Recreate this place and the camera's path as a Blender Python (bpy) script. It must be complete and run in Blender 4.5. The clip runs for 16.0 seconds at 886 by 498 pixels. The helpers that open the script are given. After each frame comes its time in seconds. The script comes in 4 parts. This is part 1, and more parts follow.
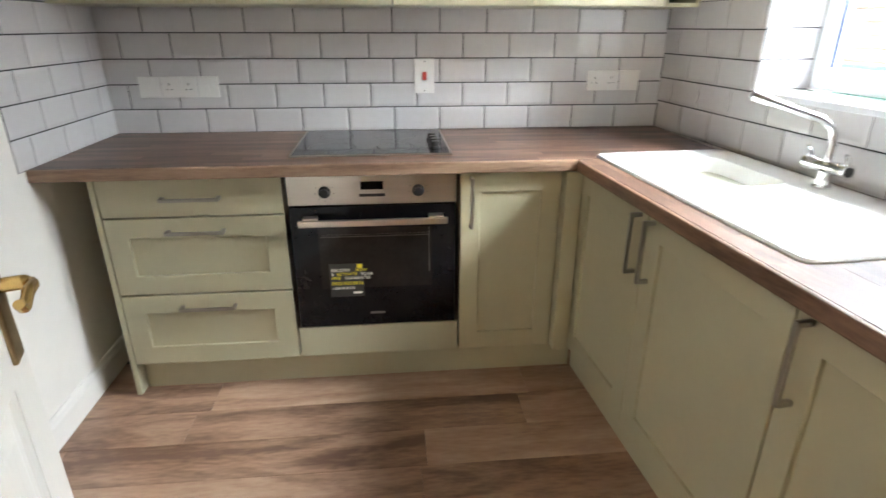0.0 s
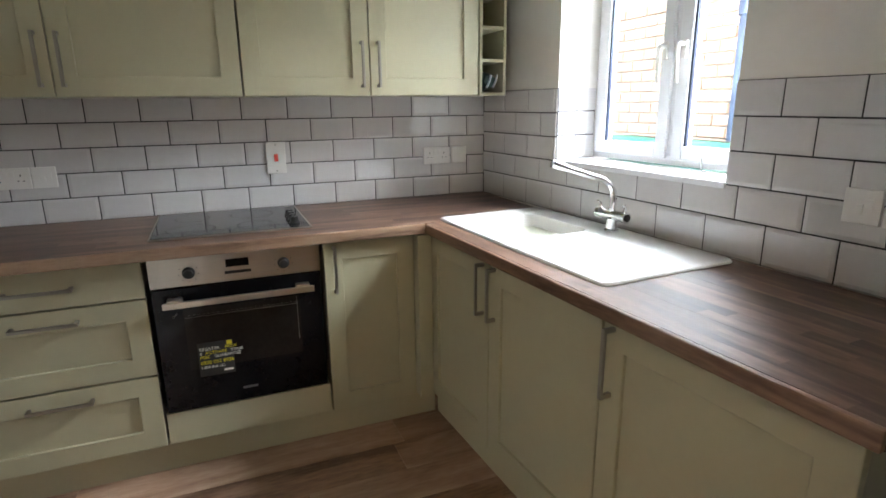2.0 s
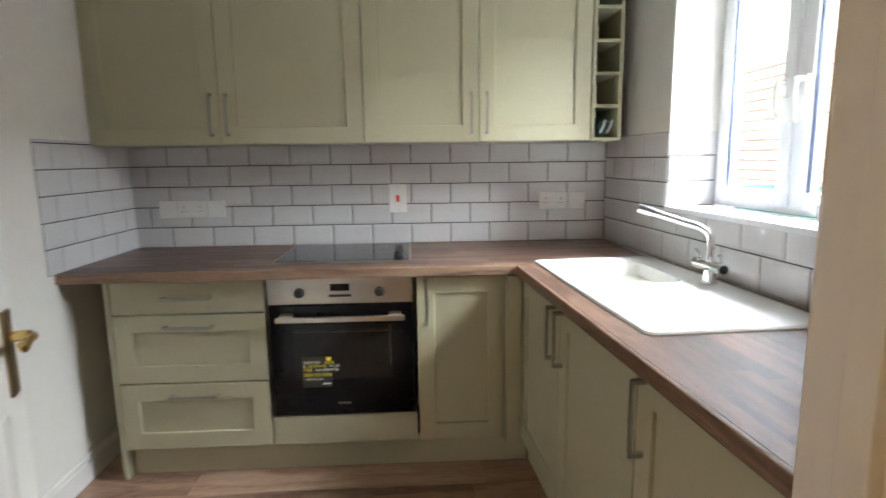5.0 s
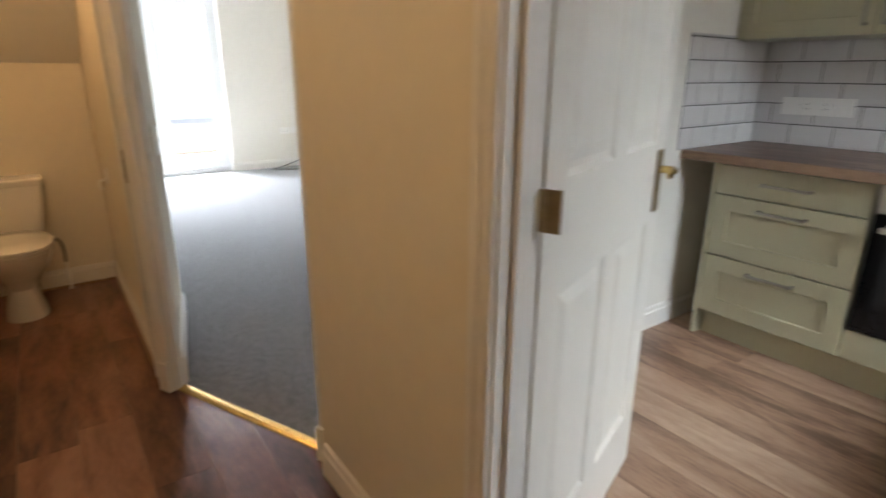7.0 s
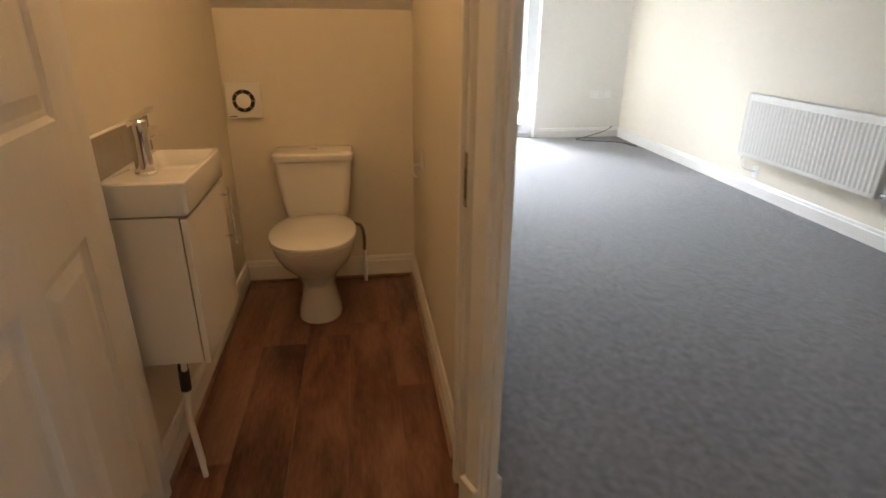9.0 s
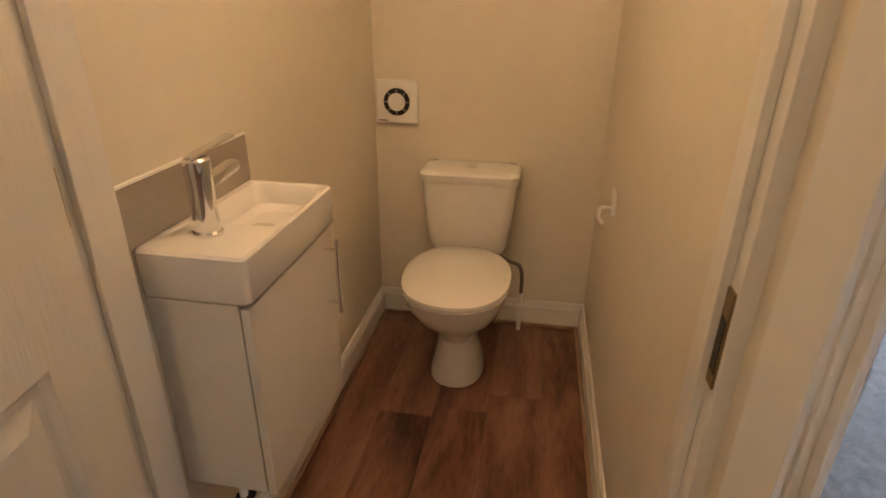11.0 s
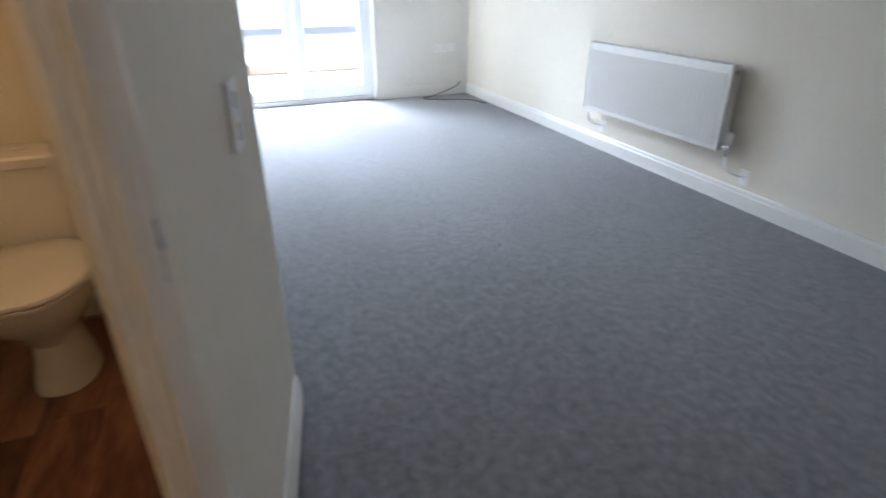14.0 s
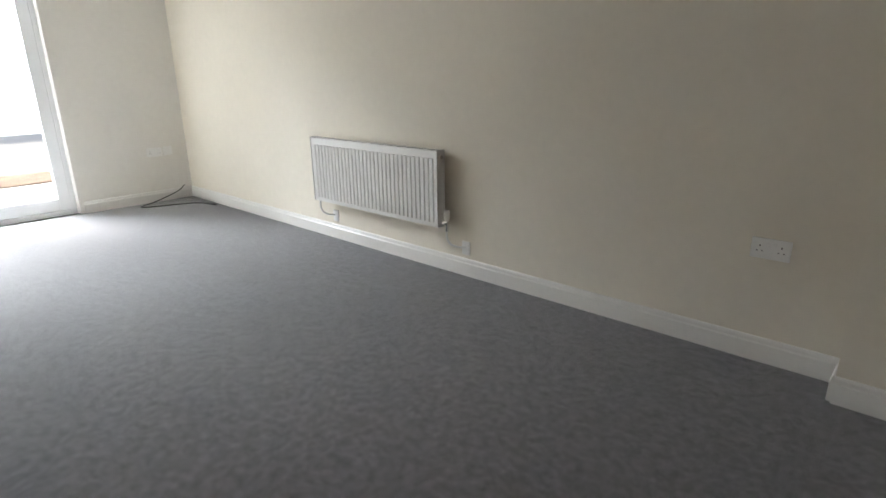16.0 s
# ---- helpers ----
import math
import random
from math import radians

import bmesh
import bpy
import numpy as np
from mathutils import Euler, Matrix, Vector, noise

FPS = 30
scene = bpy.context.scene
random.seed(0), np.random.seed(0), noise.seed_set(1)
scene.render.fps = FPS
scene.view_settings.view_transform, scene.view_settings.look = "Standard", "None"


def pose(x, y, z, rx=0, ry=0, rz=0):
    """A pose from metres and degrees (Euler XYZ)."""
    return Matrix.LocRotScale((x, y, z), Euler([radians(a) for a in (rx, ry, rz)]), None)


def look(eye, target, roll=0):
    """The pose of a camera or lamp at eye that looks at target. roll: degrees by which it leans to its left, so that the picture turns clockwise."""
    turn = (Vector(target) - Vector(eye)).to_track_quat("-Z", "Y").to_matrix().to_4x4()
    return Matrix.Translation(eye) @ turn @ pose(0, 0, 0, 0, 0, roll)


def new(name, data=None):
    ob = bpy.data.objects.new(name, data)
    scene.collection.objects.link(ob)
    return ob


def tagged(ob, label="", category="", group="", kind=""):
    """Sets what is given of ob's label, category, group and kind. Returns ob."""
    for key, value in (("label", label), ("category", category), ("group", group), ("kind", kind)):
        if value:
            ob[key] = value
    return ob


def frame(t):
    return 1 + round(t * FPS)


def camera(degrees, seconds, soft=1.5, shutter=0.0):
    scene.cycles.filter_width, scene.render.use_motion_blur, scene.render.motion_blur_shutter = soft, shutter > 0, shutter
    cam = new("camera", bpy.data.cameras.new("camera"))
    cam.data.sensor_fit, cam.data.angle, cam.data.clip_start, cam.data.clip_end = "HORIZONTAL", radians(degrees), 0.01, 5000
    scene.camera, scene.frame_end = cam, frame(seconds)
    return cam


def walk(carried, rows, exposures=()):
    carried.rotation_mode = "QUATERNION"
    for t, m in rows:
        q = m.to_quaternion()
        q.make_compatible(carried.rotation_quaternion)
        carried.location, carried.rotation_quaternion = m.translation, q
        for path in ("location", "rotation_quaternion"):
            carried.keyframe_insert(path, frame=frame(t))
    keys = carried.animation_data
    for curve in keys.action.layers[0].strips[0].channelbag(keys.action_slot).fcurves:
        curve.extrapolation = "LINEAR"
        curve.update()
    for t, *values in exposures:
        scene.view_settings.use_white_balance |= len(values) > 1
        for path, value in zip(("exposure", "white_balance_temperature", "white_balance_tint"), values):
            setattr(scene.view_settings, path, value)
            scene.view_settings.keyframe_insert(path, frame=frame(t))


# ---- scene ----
cam = camera(77.3, 16.0, 1.5, 0.45)
PATH = [
    (0, (0.133, 0.173, 1.347), (0.313, 2.02, 0.602), 0.1),
    (0.5, (0.078, 0.106, 1.363), (0.516, 1.921, 0.647), 0.0),
    (1, (0.041, 0.02, 1.364), (0.619, 1.816, 0.7), -0.2),
    (1.5, (0.039, -0.018, 1.375), (0.707, 1.768, 0.77), -0.5),
    (2, (0.034, -0.019, 1.384), (0.759, 1.774, 0.876), -0.6),
    (2.5, (0.035, -0.021, 1.389), (0.787, 1.777, 0.939), -0.7),
    (3, (0.075, 0.03, 1.391), (0.844, 1.829, 0.977), -0.7),
    (5.5, (0.477, -0.263, 1.318), (0.171, 1.688, 1.007), -0.6),
    (6, (0.551, -0.367, 1.289), (-0.248, 1.434, 0.948), -0.4),
    (6.5, (0.564, -0.43, 1.27), (-0.731, 1.02, 0.8), -0.1),
    (7, (0.473, -0.46, 1.259), (-1.072, 0.656, 0.653), 0.3),
    (7.5, (0.26, -0.506, 1.278), (-1.44, 0.313, 0.616), 0.7),
    (8, (-0.001, -0.511, 1.238), (-1.766, 0.121, 0.54), 0.8),
    (8.5, (-0.365, -0.455, 1.26), (-2.168, -0.012, 0.518), 0.5),
    (9, (-0.734, -0.446, 1.242), (-2.567, -0.171, 0.489), 0.5),
    (9.5, (-1.027, -0.44, 1.247), (-2.88, -0.318, 0.504), -0.1),
    (10, (-1.294, -0.44, 1.256), (-3.149, -0.481, 0.511), 0.2),
    (12.5, (-1.387, -0.365, 1.259), (-3.106, -0.838, 0.353), -0.2),
    (13, (-1.275, -0.297, 1.259), (-3.055, -0.457, 0.36), 0.5),
    (13.5, (-1.223, -0.198, 1.26), (-2.981, 0.107, 0.357), -0.3),
    (14, (-1.217, -0.061, 1.201), (-2.877, 0.616, 0.314), -0.1),
    (14.5, (-1.26, 0.096, 1.183), (-2.798, 1.038, 0.319), -0.3),
    (15, (-1.236, 0.129, 1.175), (-2.663, 1.286, 0.385), -0.1),
    (15.5, (-1.214, 0.082, 1.209), (-2.538, 1.42, 0.534), -0.5),
    (16, (-1.244, 0.126, 1.203), (-2.527, 1.536, 0.599), -0.7),
]
EXPOSURES = [(0, 1.2, 6500, 10), (0.5, 0.9, 6500, 10), (1.0, 0.85, 6500, 10), (1.5, 0.7, 6500, 10), (3.0, 0.33, 6450, 10), (5.5, 0.75, 6450, 10), (7.0, 0.65, 6450, 10), (8.5, 0.5, 6500, 10), (10.2, 0.75, 6700, 12), (12.3, 1.3, 4300, 12), (13.0, 1.1, 4350, 12), (13.6, 0.65, 5200, 10), (14.3, 0.15, 6050, 10), (16, -0.03, 6700, 10)]
walk(cam, [(t, look(eye, target, roll)) for t, eye, target, roll in PATH], EXPOSURES)

# ---- world and lights ----
world = bpy.data.worlds.new("sky")
scene.world = world
world.use_nodes = True
wt = world.node_tree
sky = wt.nodes.new("ShaderNodeTexSky")
sky.sky_type = "NISHITA"
sky.sun_disc = False
sky.sun_elevation, sky.sun_rotation = radians(56), radians(258)
wt.links.new(sky.outputs[0], wt.nodes["Background"].inputs[0])
wt.nodes["Background"].inputs[1].default_value = 0.15


def lamp(name, kind, energy, colour, m, size=None, size_y=None):
    d = bpy.data.lights.new(name, kind)
    d.energy, d.color = energy, colour
    if kind == "AREA":
        d.shape, d.size, d.size_y = "RECTANGLE", size, size_y
    elif kind == "SUN":
        d.angle = size
    else:
        d.shadow_soft_size = size
    ob = new(name, d)
    ob.matrix_world = m
    return ob


lamp("sun", "SUN", 5.0, (1, 0.96, 0.9), look((0, 0, 0), (0.545, 0.12, -0.83)), radians(14))
lamp("kitchen_window_skylight", "AREA", 255, (0.84, 0.92, 1.0), look((2.45, 1.65, 2.46), (-0.7, 1.5, 0.5)), 1.8, 0.6)
lamp("patio_door_skylight", "AREA", 2150, (0.8, 0.885, 1.0), look((-9.1, 1.45, 3.12), (-5.5, 0.75, 0.3)), 4.0, 1.2)
lamp("hall_bulb", "POINT", 7.8, (1.0, 0.66, 0.34), pose(-0.35, -0.7, 2.2), 0.06)
lamp("toilet_bulb", "POINT", 6.2, (1.0, 0.61, 0.29), pose(-2.25, -0.62, 2.12), 0.05)

# ---- materials ----
def mat(name, colour, rough=0.5, metal=0.0, var=0.06, scale=8.0, bump=0.0, bump_scale=60.0, spec=0.5, coat=0.0, stretch=(1, 1, 1), rnd=0.0, colour2=None):
    """Principled material with two scales of colour variation, optional relief and per-object variation."""
    m = bpy.data.materials.new(name)
    m.use_nodes = True
    n, l = m.node_tree.nodes, m.node_tree.links
    b = n["Principled BSDF"]
    b.inputs["Roughness"].default_value, b.inputs["Metallic"].default_value = rough, metal
    b.inputs["Specular IOR Level"].default_value = spec
    b.inputs["Coat Weight"].default_value = coat
    tc = n.new("ShaderNodeTexCoord")
    mp = n.new("ShaderNodeMapping")
    mp.inputs["Scale"].default_value = stretch
    l.new(tc.outputs["Object"], mp.inputs[0])
    n1, n2 = n.new("ShaderNodeTexNoise"), n.new("ShaderNodeTexNoise")
    n1.inputs["Scale"].default_value, n2.inputs["Scale"].default_value = scale, scale * 9
    n1.inputs["Detail"].default_value, n2.inputs["Detail"].default_value = 4, 5
    for q in (n1, n2):
        l.new(mp.outputs[0], q.inputs["Vector"])
    add = n.new("ShaderNodeMath")
    add.operation = "ADD"
    l.new(n1.outputs[0], add.inputs[0])
    l.new(n2.outputs[0], add.inputs[1])
    last = add.outputs[0]
    if rnd:
        oi, mul, ad2 = n.new("ShaderNodeObjectInfo"), n.new("ShaderNodeMath"), n.new("ShaderNodeMath")
        mul.operation, mul.inputs[1].default_value = "MULTIPLY", rnd
        l.new(oi.outputs["Random"], mul.inputs[0])
        l.new(mul.outputs[0], ad2.inputs[0])
        l.new(last, ad2.inputs[1])
        off = n.new("ShaderNodeMath")
        off.inputs[1].default_value = -rnd / 2
        l.new(ad2.outputs[0], off.inputs[0])
        last = off.outputs[0]
    mr = n.new("ShaderNodeMapRange")
    mr.inputs["From Min"].default_value, mr.inputs["From Max"].default_value = 0.6, 1.4
    l.new(last, mr.inputs[0])
    mix = n.new("ShaderNodeMix")
    mix.data_type = "RGBA"
    c2 = colour2 or tuple(min(1, c * (1 + var)) for c in colour)
    c1 = colour if colour2 else tuple(c * (1 - var) for c in colour)
    mix.inputs[6].default_value, mix.inputs[7].default_value = (*c1, 1), (*c2, 1)
    l.new(mr.outputs[0], mix.inputs[0])
    l.new(mix.outputs[2], b.inputs["Base Color"])
    if bump:
        nb, bp = n.new("ShaderNodeTexNoise"), n.new("ShaderNodeBump")
        nb.inputs["Scale"].default_value, nb.inputs["Detail"].default_value = bump_scale, 3
        l.new(mp.outputs[0], nb.inputs["Vector"])
        bp.inputs["Strength"].default_value, bp.inputs["Distance"].default_value = bump, 0.004
        l.new(nb.outputs[0], bp.inputs["Height"])
        l.new(bp.outputs[0], b.inputs["Normal"])
    return m


def wood(name, dark, mid, light, across, along_axis, rough, grain=18.0, knots=True):
    """Plank wood: long streaks along an axis, cathedral bands, knots, per-object tone."""
    m = bpy.data.materials.new(name)
    m.use_nodes = True
    n, l = m.node_tree.nodes, m.node_tree.links
    b = n["Principled BSDF"]
    b.inputs["Roughness"].default_value = rough
    tc, oi = n.new("ShaderNodeTexCoord"), n.new("ShaderNodeObjectInfo")
    geo = n.new("ShaderNodeNewGeometry")
    sh, mp = n.new("ShaderNodeVectorMath"), n.new("ShaderNodeMapping")
    sh.operation = "ADD"
    isl, sm = n.new("ShaderNodeMath"), n.new("ShaderNodeMath")
    isl.operation, isl.inputs[1].default_value = "MULTIPLY", 37.0
    sm.operation = "ADD"
    l.new(oi.outputs["Random"], sm.inputs[0])
    l.new(geo.outputs["Random Per Island"], sm.inputs[1])
    l.new(sm.outputs[0], isl.inputs[0])
    l.new(tc.outputs["Object"], sh.inputs[0])
    l.new(isl.outputs[0], sh.inputs[1])
    l.new(sh.outputs[0], mp.inputs[0])
    mp.inputs["Scale"].default_value = [1.1 if a == along_axis else across for a in "xyz"]
    a, c = n.new("ShaderNodeTexNoise"), n.new("ShaderNodeTexNoise")
    a.inputs["Scale"].default_value, a.inputs["Detail"].default_value, a.inputs["Distortion"].default_value = 1.3, 6, 1.2
    c.inputs["Scale"].default_value, c.inputs["Detail"].default_value = grain, 4
    for q in (a, c):
        l.new(mp.outputs[0], q.inputs["Vector"])
    w = n.new("ShaderNodeMath")
    w.operation, w.inputs[2].default_value = "MULTIPLY_ADD", 0.0
    w.inputs[1].default_value = 0.35
    l.new(c.outputs[0], w.inputs[0])
    s1, s2 = n.new("ShaderNodeMath"), n.new("ShaderNodeMath")
    l.new(a.outputs[0], s1.inputs[0])
    l.new(w.outputs[0], s1.inputs[1])
    fr, rr = n.new("ShaderNodeMath"), n.new("ShaderNodeMath")
    fr.operation = "FRACT"
    l.new(sm.outputs[0], fr.inputs[0])
    rr.operation, rr.inputs[1].default_value, rr.inputs[2].default_value = "MULTIPLY_ADD", 0.3, -0.15
    l.new(fr.outputs[0], rr.inputs[0])
    l.new(s1.outputs[0], s2.inputs[0])
    l.new(rr.outputs[0], s2.inputs[1])
    ramp = n.new("ShaderNodeValToRGB")
    e = ramp.color_ramp.elements
    e[0].position, e[0].color = 0.42, (*dark, 1)
    e[1].position, e[1].color = 0.95, (*light, 1)
    k = ramp.color_ramp.elements.new(0.66)
    k.color = (*mid, 1)
    l.new(s2.outputs[0], ramp.inputs[0])
    l.new(ramp.outputs[0], b.inputs["Base Color"])
    bp = n.new("ShaderNodeBump")
    bp.inputs["Strength"].default_value, bp.inputs["Distance"].default_value = 0.15, 0.002
    l.new(s1.outputs[0], bp.inputs["Height"])
    l.new(bp.outputs[0], b.inputs["Normal"])
    return m


def glass(name, tint=(1, 1, 1), rough=0.0):
    m = bpy.data.materials.new(name)
    m.use_nodes = True
    b = m.node_tree.nodes["Principled BSDF"]
    b.inputs["Base Color"].default_value = (*tint, 1)
    b.inputs["Transmission Weight"].default_value, b.inputs["Roughness"].default_value = 1.0, rough
    b.inputs["IOR"].default_value = 1.1
    return m


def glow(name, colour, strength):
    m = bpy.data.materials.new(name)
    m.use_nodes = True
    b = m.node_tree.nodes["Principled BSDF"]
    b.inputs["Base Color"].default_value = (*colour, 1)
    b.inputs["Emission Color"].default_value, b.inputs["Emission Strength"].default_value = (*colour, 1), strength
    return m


M_WALL = mat("magnolia_emulsion", (0.76, 0.705, 0.6), 0.75, var=0.03, scale=2, bump=0.08, bump_scale=220)
M_WALLW = mat("pale_emulsion", (0.78, 0.755, 0.70), 0.75, var=0.03, scale=2, bump=0.08, bump_scale=220)
M_CEIL = mat("ceiling_paint", (0.8, 0.79, 0.77), 0.8, var=0.02, scale=2)
M_GLOSS = mat("white_gloss_paint", (0.78, 0.76, 0.72), 0.3, var=0.03, scale=5, bump=0.05, bump_scale=30)
M_DOOR = mat("white_door_paint", (0.74, 0.71, 0.65), 0.38, var=0.03, scale=6, bump=0.25, bump_scale=24, stretch=(6, 6, 0.7))
M_TILE = mat("white_glazed_tile", (0.66, 0.645, 0.64), 0.07, var=0.03, scale=5, bump=0.06, bump_scale=14, rnd=0.3, coat=0.4)
M_GROUT = mat("dark_grey_grout", (0.035, 0.035, 0.037), 0.9, var=0.2, scale=30)
M_SAGE = mat("sage_painted_cabinet", (0.49, 0.462, 0.312), 0.42, var=0.025, scale=4, bump=0.03, bump_scale=90)
M_SAGEIN = mat("cabinet_carcass", (0.46, 0.45, 0.36), 0.5, var=0.03)
M_STEEL = mat("brushed_steel", (0.6, 0.56, 0.5), 0.3, 1.0, var=0.06, scale=20, stretch=(0.3, 6, 6), bump=0.05)
M_SATIN = mat("satin_nickel", (0.38, 0.355, 0.32), 0.3, 1.0, var=0.05, scale=20)
M_CHROME = mat("chrome", (0.82, 0.82, 0.83), 0.07, 1.0, var=0.02)
M_BRASS = mat("polished_brass", (0.75, 0.52, 0.2), 0.22, 1.0, var=0.1, scale=30)
M_BRASSD = mat("aged_brass", (0.33, 0.24, 0.13), 0.38, 1.0, var=0.2, scale=40)
M_BLACK = mat("black_oven_glass", (0.006, 0.006, 0.007), 0.06, var=0.1, spec=0.22)
M_WINDOW = mat("dark_oven_window", (0.013, 0.011, 0.01), 0.05, var=0.3, scale=6, spec=0.3)
M_HOB = mat("black_hob_glass", (0.012, 0.012, 0.014), 0.09, var=0.1)
M_PLASTIC = mat("black_plastic", (0.015, 0.015, 0.015), 0.4, var=0.1)
M_WPLAST = mat("white_plastic", (0.84, 0.83, 0.8), 0.35, var=0.02)
M_GREYP = mat("grey_slots", (0.12, 0.11, 0.1), 0.5)
M_RED = mat("red_rocker", (0.65, 0.06, 0.04), 0.35)
M_YELLOW = mat("yellow_print", (0.85, 0.72, 0.03), 0.5)
M_CERAM = mat("white_ceramic", (0.83, 0.81, 0.78), 0.08, var=0.015, scale=3, coat=0.5)
M_SINK = mat("white_composite_sink", (0.82, 0.82, 0.80), 0.22, var=0.015, scale=3)
M_UPVC = mat("white_upvc", (0.8, 0.81, 0.82), 0.3, var=0.02)
M_GASKET = mat("dark_blue_gasket", (0.03, 0.045, 0.09), 0.5)
M_VAN = mat("white_vanity_laminate", (0.78, 0.75, 0.71), 0.22, var=0.015)
M_BEIGE = mat("taupe_splash_tile", (0.38, 0.34, 0.30), 0.25, var=0.05, scale=10)
M_RAD = mat("white_radiator_enamel", (0.78, 0.77, 0.74), 0.3, var=0.02)
M_COPPER = mat("grey_pipe", (0.45, 0.42, 0.38), 0.4, 0.6, var=0.15)
M_HOSE = mat("braided_grey_hose", (0.2, 0.18, 0.16), 0.45, 0.5, var=0.3, scale=60)
M_CABLE = mat("black_cable", (0.02, 0.02, 0.02), 0.6)
M_SHADE = mat("dusky_pink_shade", (0.5, 0.16, 0.13), 0.8, var=0.08)
M_POLE = mat("dark_wood_pole", (0.1, 0.05, 0.03), 0.4, var=0.2)
M_GREENB = mat("green_bin_plastic", (0.03, 0.2, 0.14), 0.45, var=0.08)
M_BOTTLE = mat("dark_green_cloth", (0.015, 0.05, 0.04), 0.5, var=0.3)
M_PALE = mat("pale_ribbon", (0.55, 0.62, 0.66), 0.5)
M_BRICK = mat("pale_red_brick", (0.58, 0.42, 0.33), 0.9, var=0.2, scale=12, bump=0.3, rnd=0.7)
M_MORTAR = mat("pale_mortar", (0.6, 0.57, 0.52), 0.95, var=0.1)
M_PIPE = mat("blue_grey_drainpipe", (0.09, 0.12, 0.2), 0.4)
M_SLAB = mat("concrete_paving", (0.42, 0.41, 0.38), 0.9, var=0.12, scale=4, bump=0.2)
M_FENCE = mat("pale_render", (0.62, 0.60, 0.56), 0.9, var=0.08, scale=3, bump=0.2)
M_SLEEPER = mat("timber_sleeper", (0.24, 0.165, 0.12), 0.8, var=0.25, scale=5, stretch=(4, 0.5, 4), bump=0.3)
M_GLASS = glass("window_glass")
# emissive white for the backdrop: overexposed daylight put into the material
M_BACKDROP_GLOW = glow("blown_out_backdrop_glow", (0.95, 0.97, 1.0), 1.1)
M_OAK = wood("brown_oak_vinyl_plank", (0.035, 0.013, 0.01), (0.168, 0.074, 0.051), (0.31, 0.165, 0.115), 5.0, "x", 0.3)
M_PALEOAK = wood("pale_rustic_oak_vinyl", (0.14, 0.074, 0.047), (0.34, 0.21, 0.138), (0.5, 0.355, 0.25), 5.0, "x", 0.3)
M_WORK = wood("walnut_block_worktop", (0.045, 0.021, 0.014), (0.118, 0.062, 0.041), (0.25, 0.15, 0.1), 7.0, "x", 0.36)
M_WORKY = wood("walnut_block_worktop_return", (0.045, 0.021, 0.014), (0.118, 0.062, 0.041), (0.25, 0.15, 0.1), 7.0, "y", 0.42)
# one edge timber in two tones: paler on the lit front, darker on the shaded return
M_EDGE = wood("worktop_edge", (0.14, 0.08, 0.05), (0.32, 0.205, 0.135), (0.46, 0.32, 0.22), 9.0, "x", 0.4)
M_EDGEY_SHADED = wood("worktop_return_edge_shaded", (0.1, 0.05, 0.03), (0.23, 0.13, 0.08), (0.36, 0.22, 0.14), 9.0, "y", 0.4)
M_CARPET = mat("grey_twist_carpet", (0.142, 0.136, 0.139), 1.0, var=0.6, scale=30, bump=1.0, bump_scale=330, spec=0.05)
M_CARPET.node_tree.nodes["Principled BSDF"].inputs["Sheen Weight"].default_value = 0.45
M_CARPET.node_tree.nodes["Principled BSDF"].inputs["Sheen Roughness"].default_value = 0.5


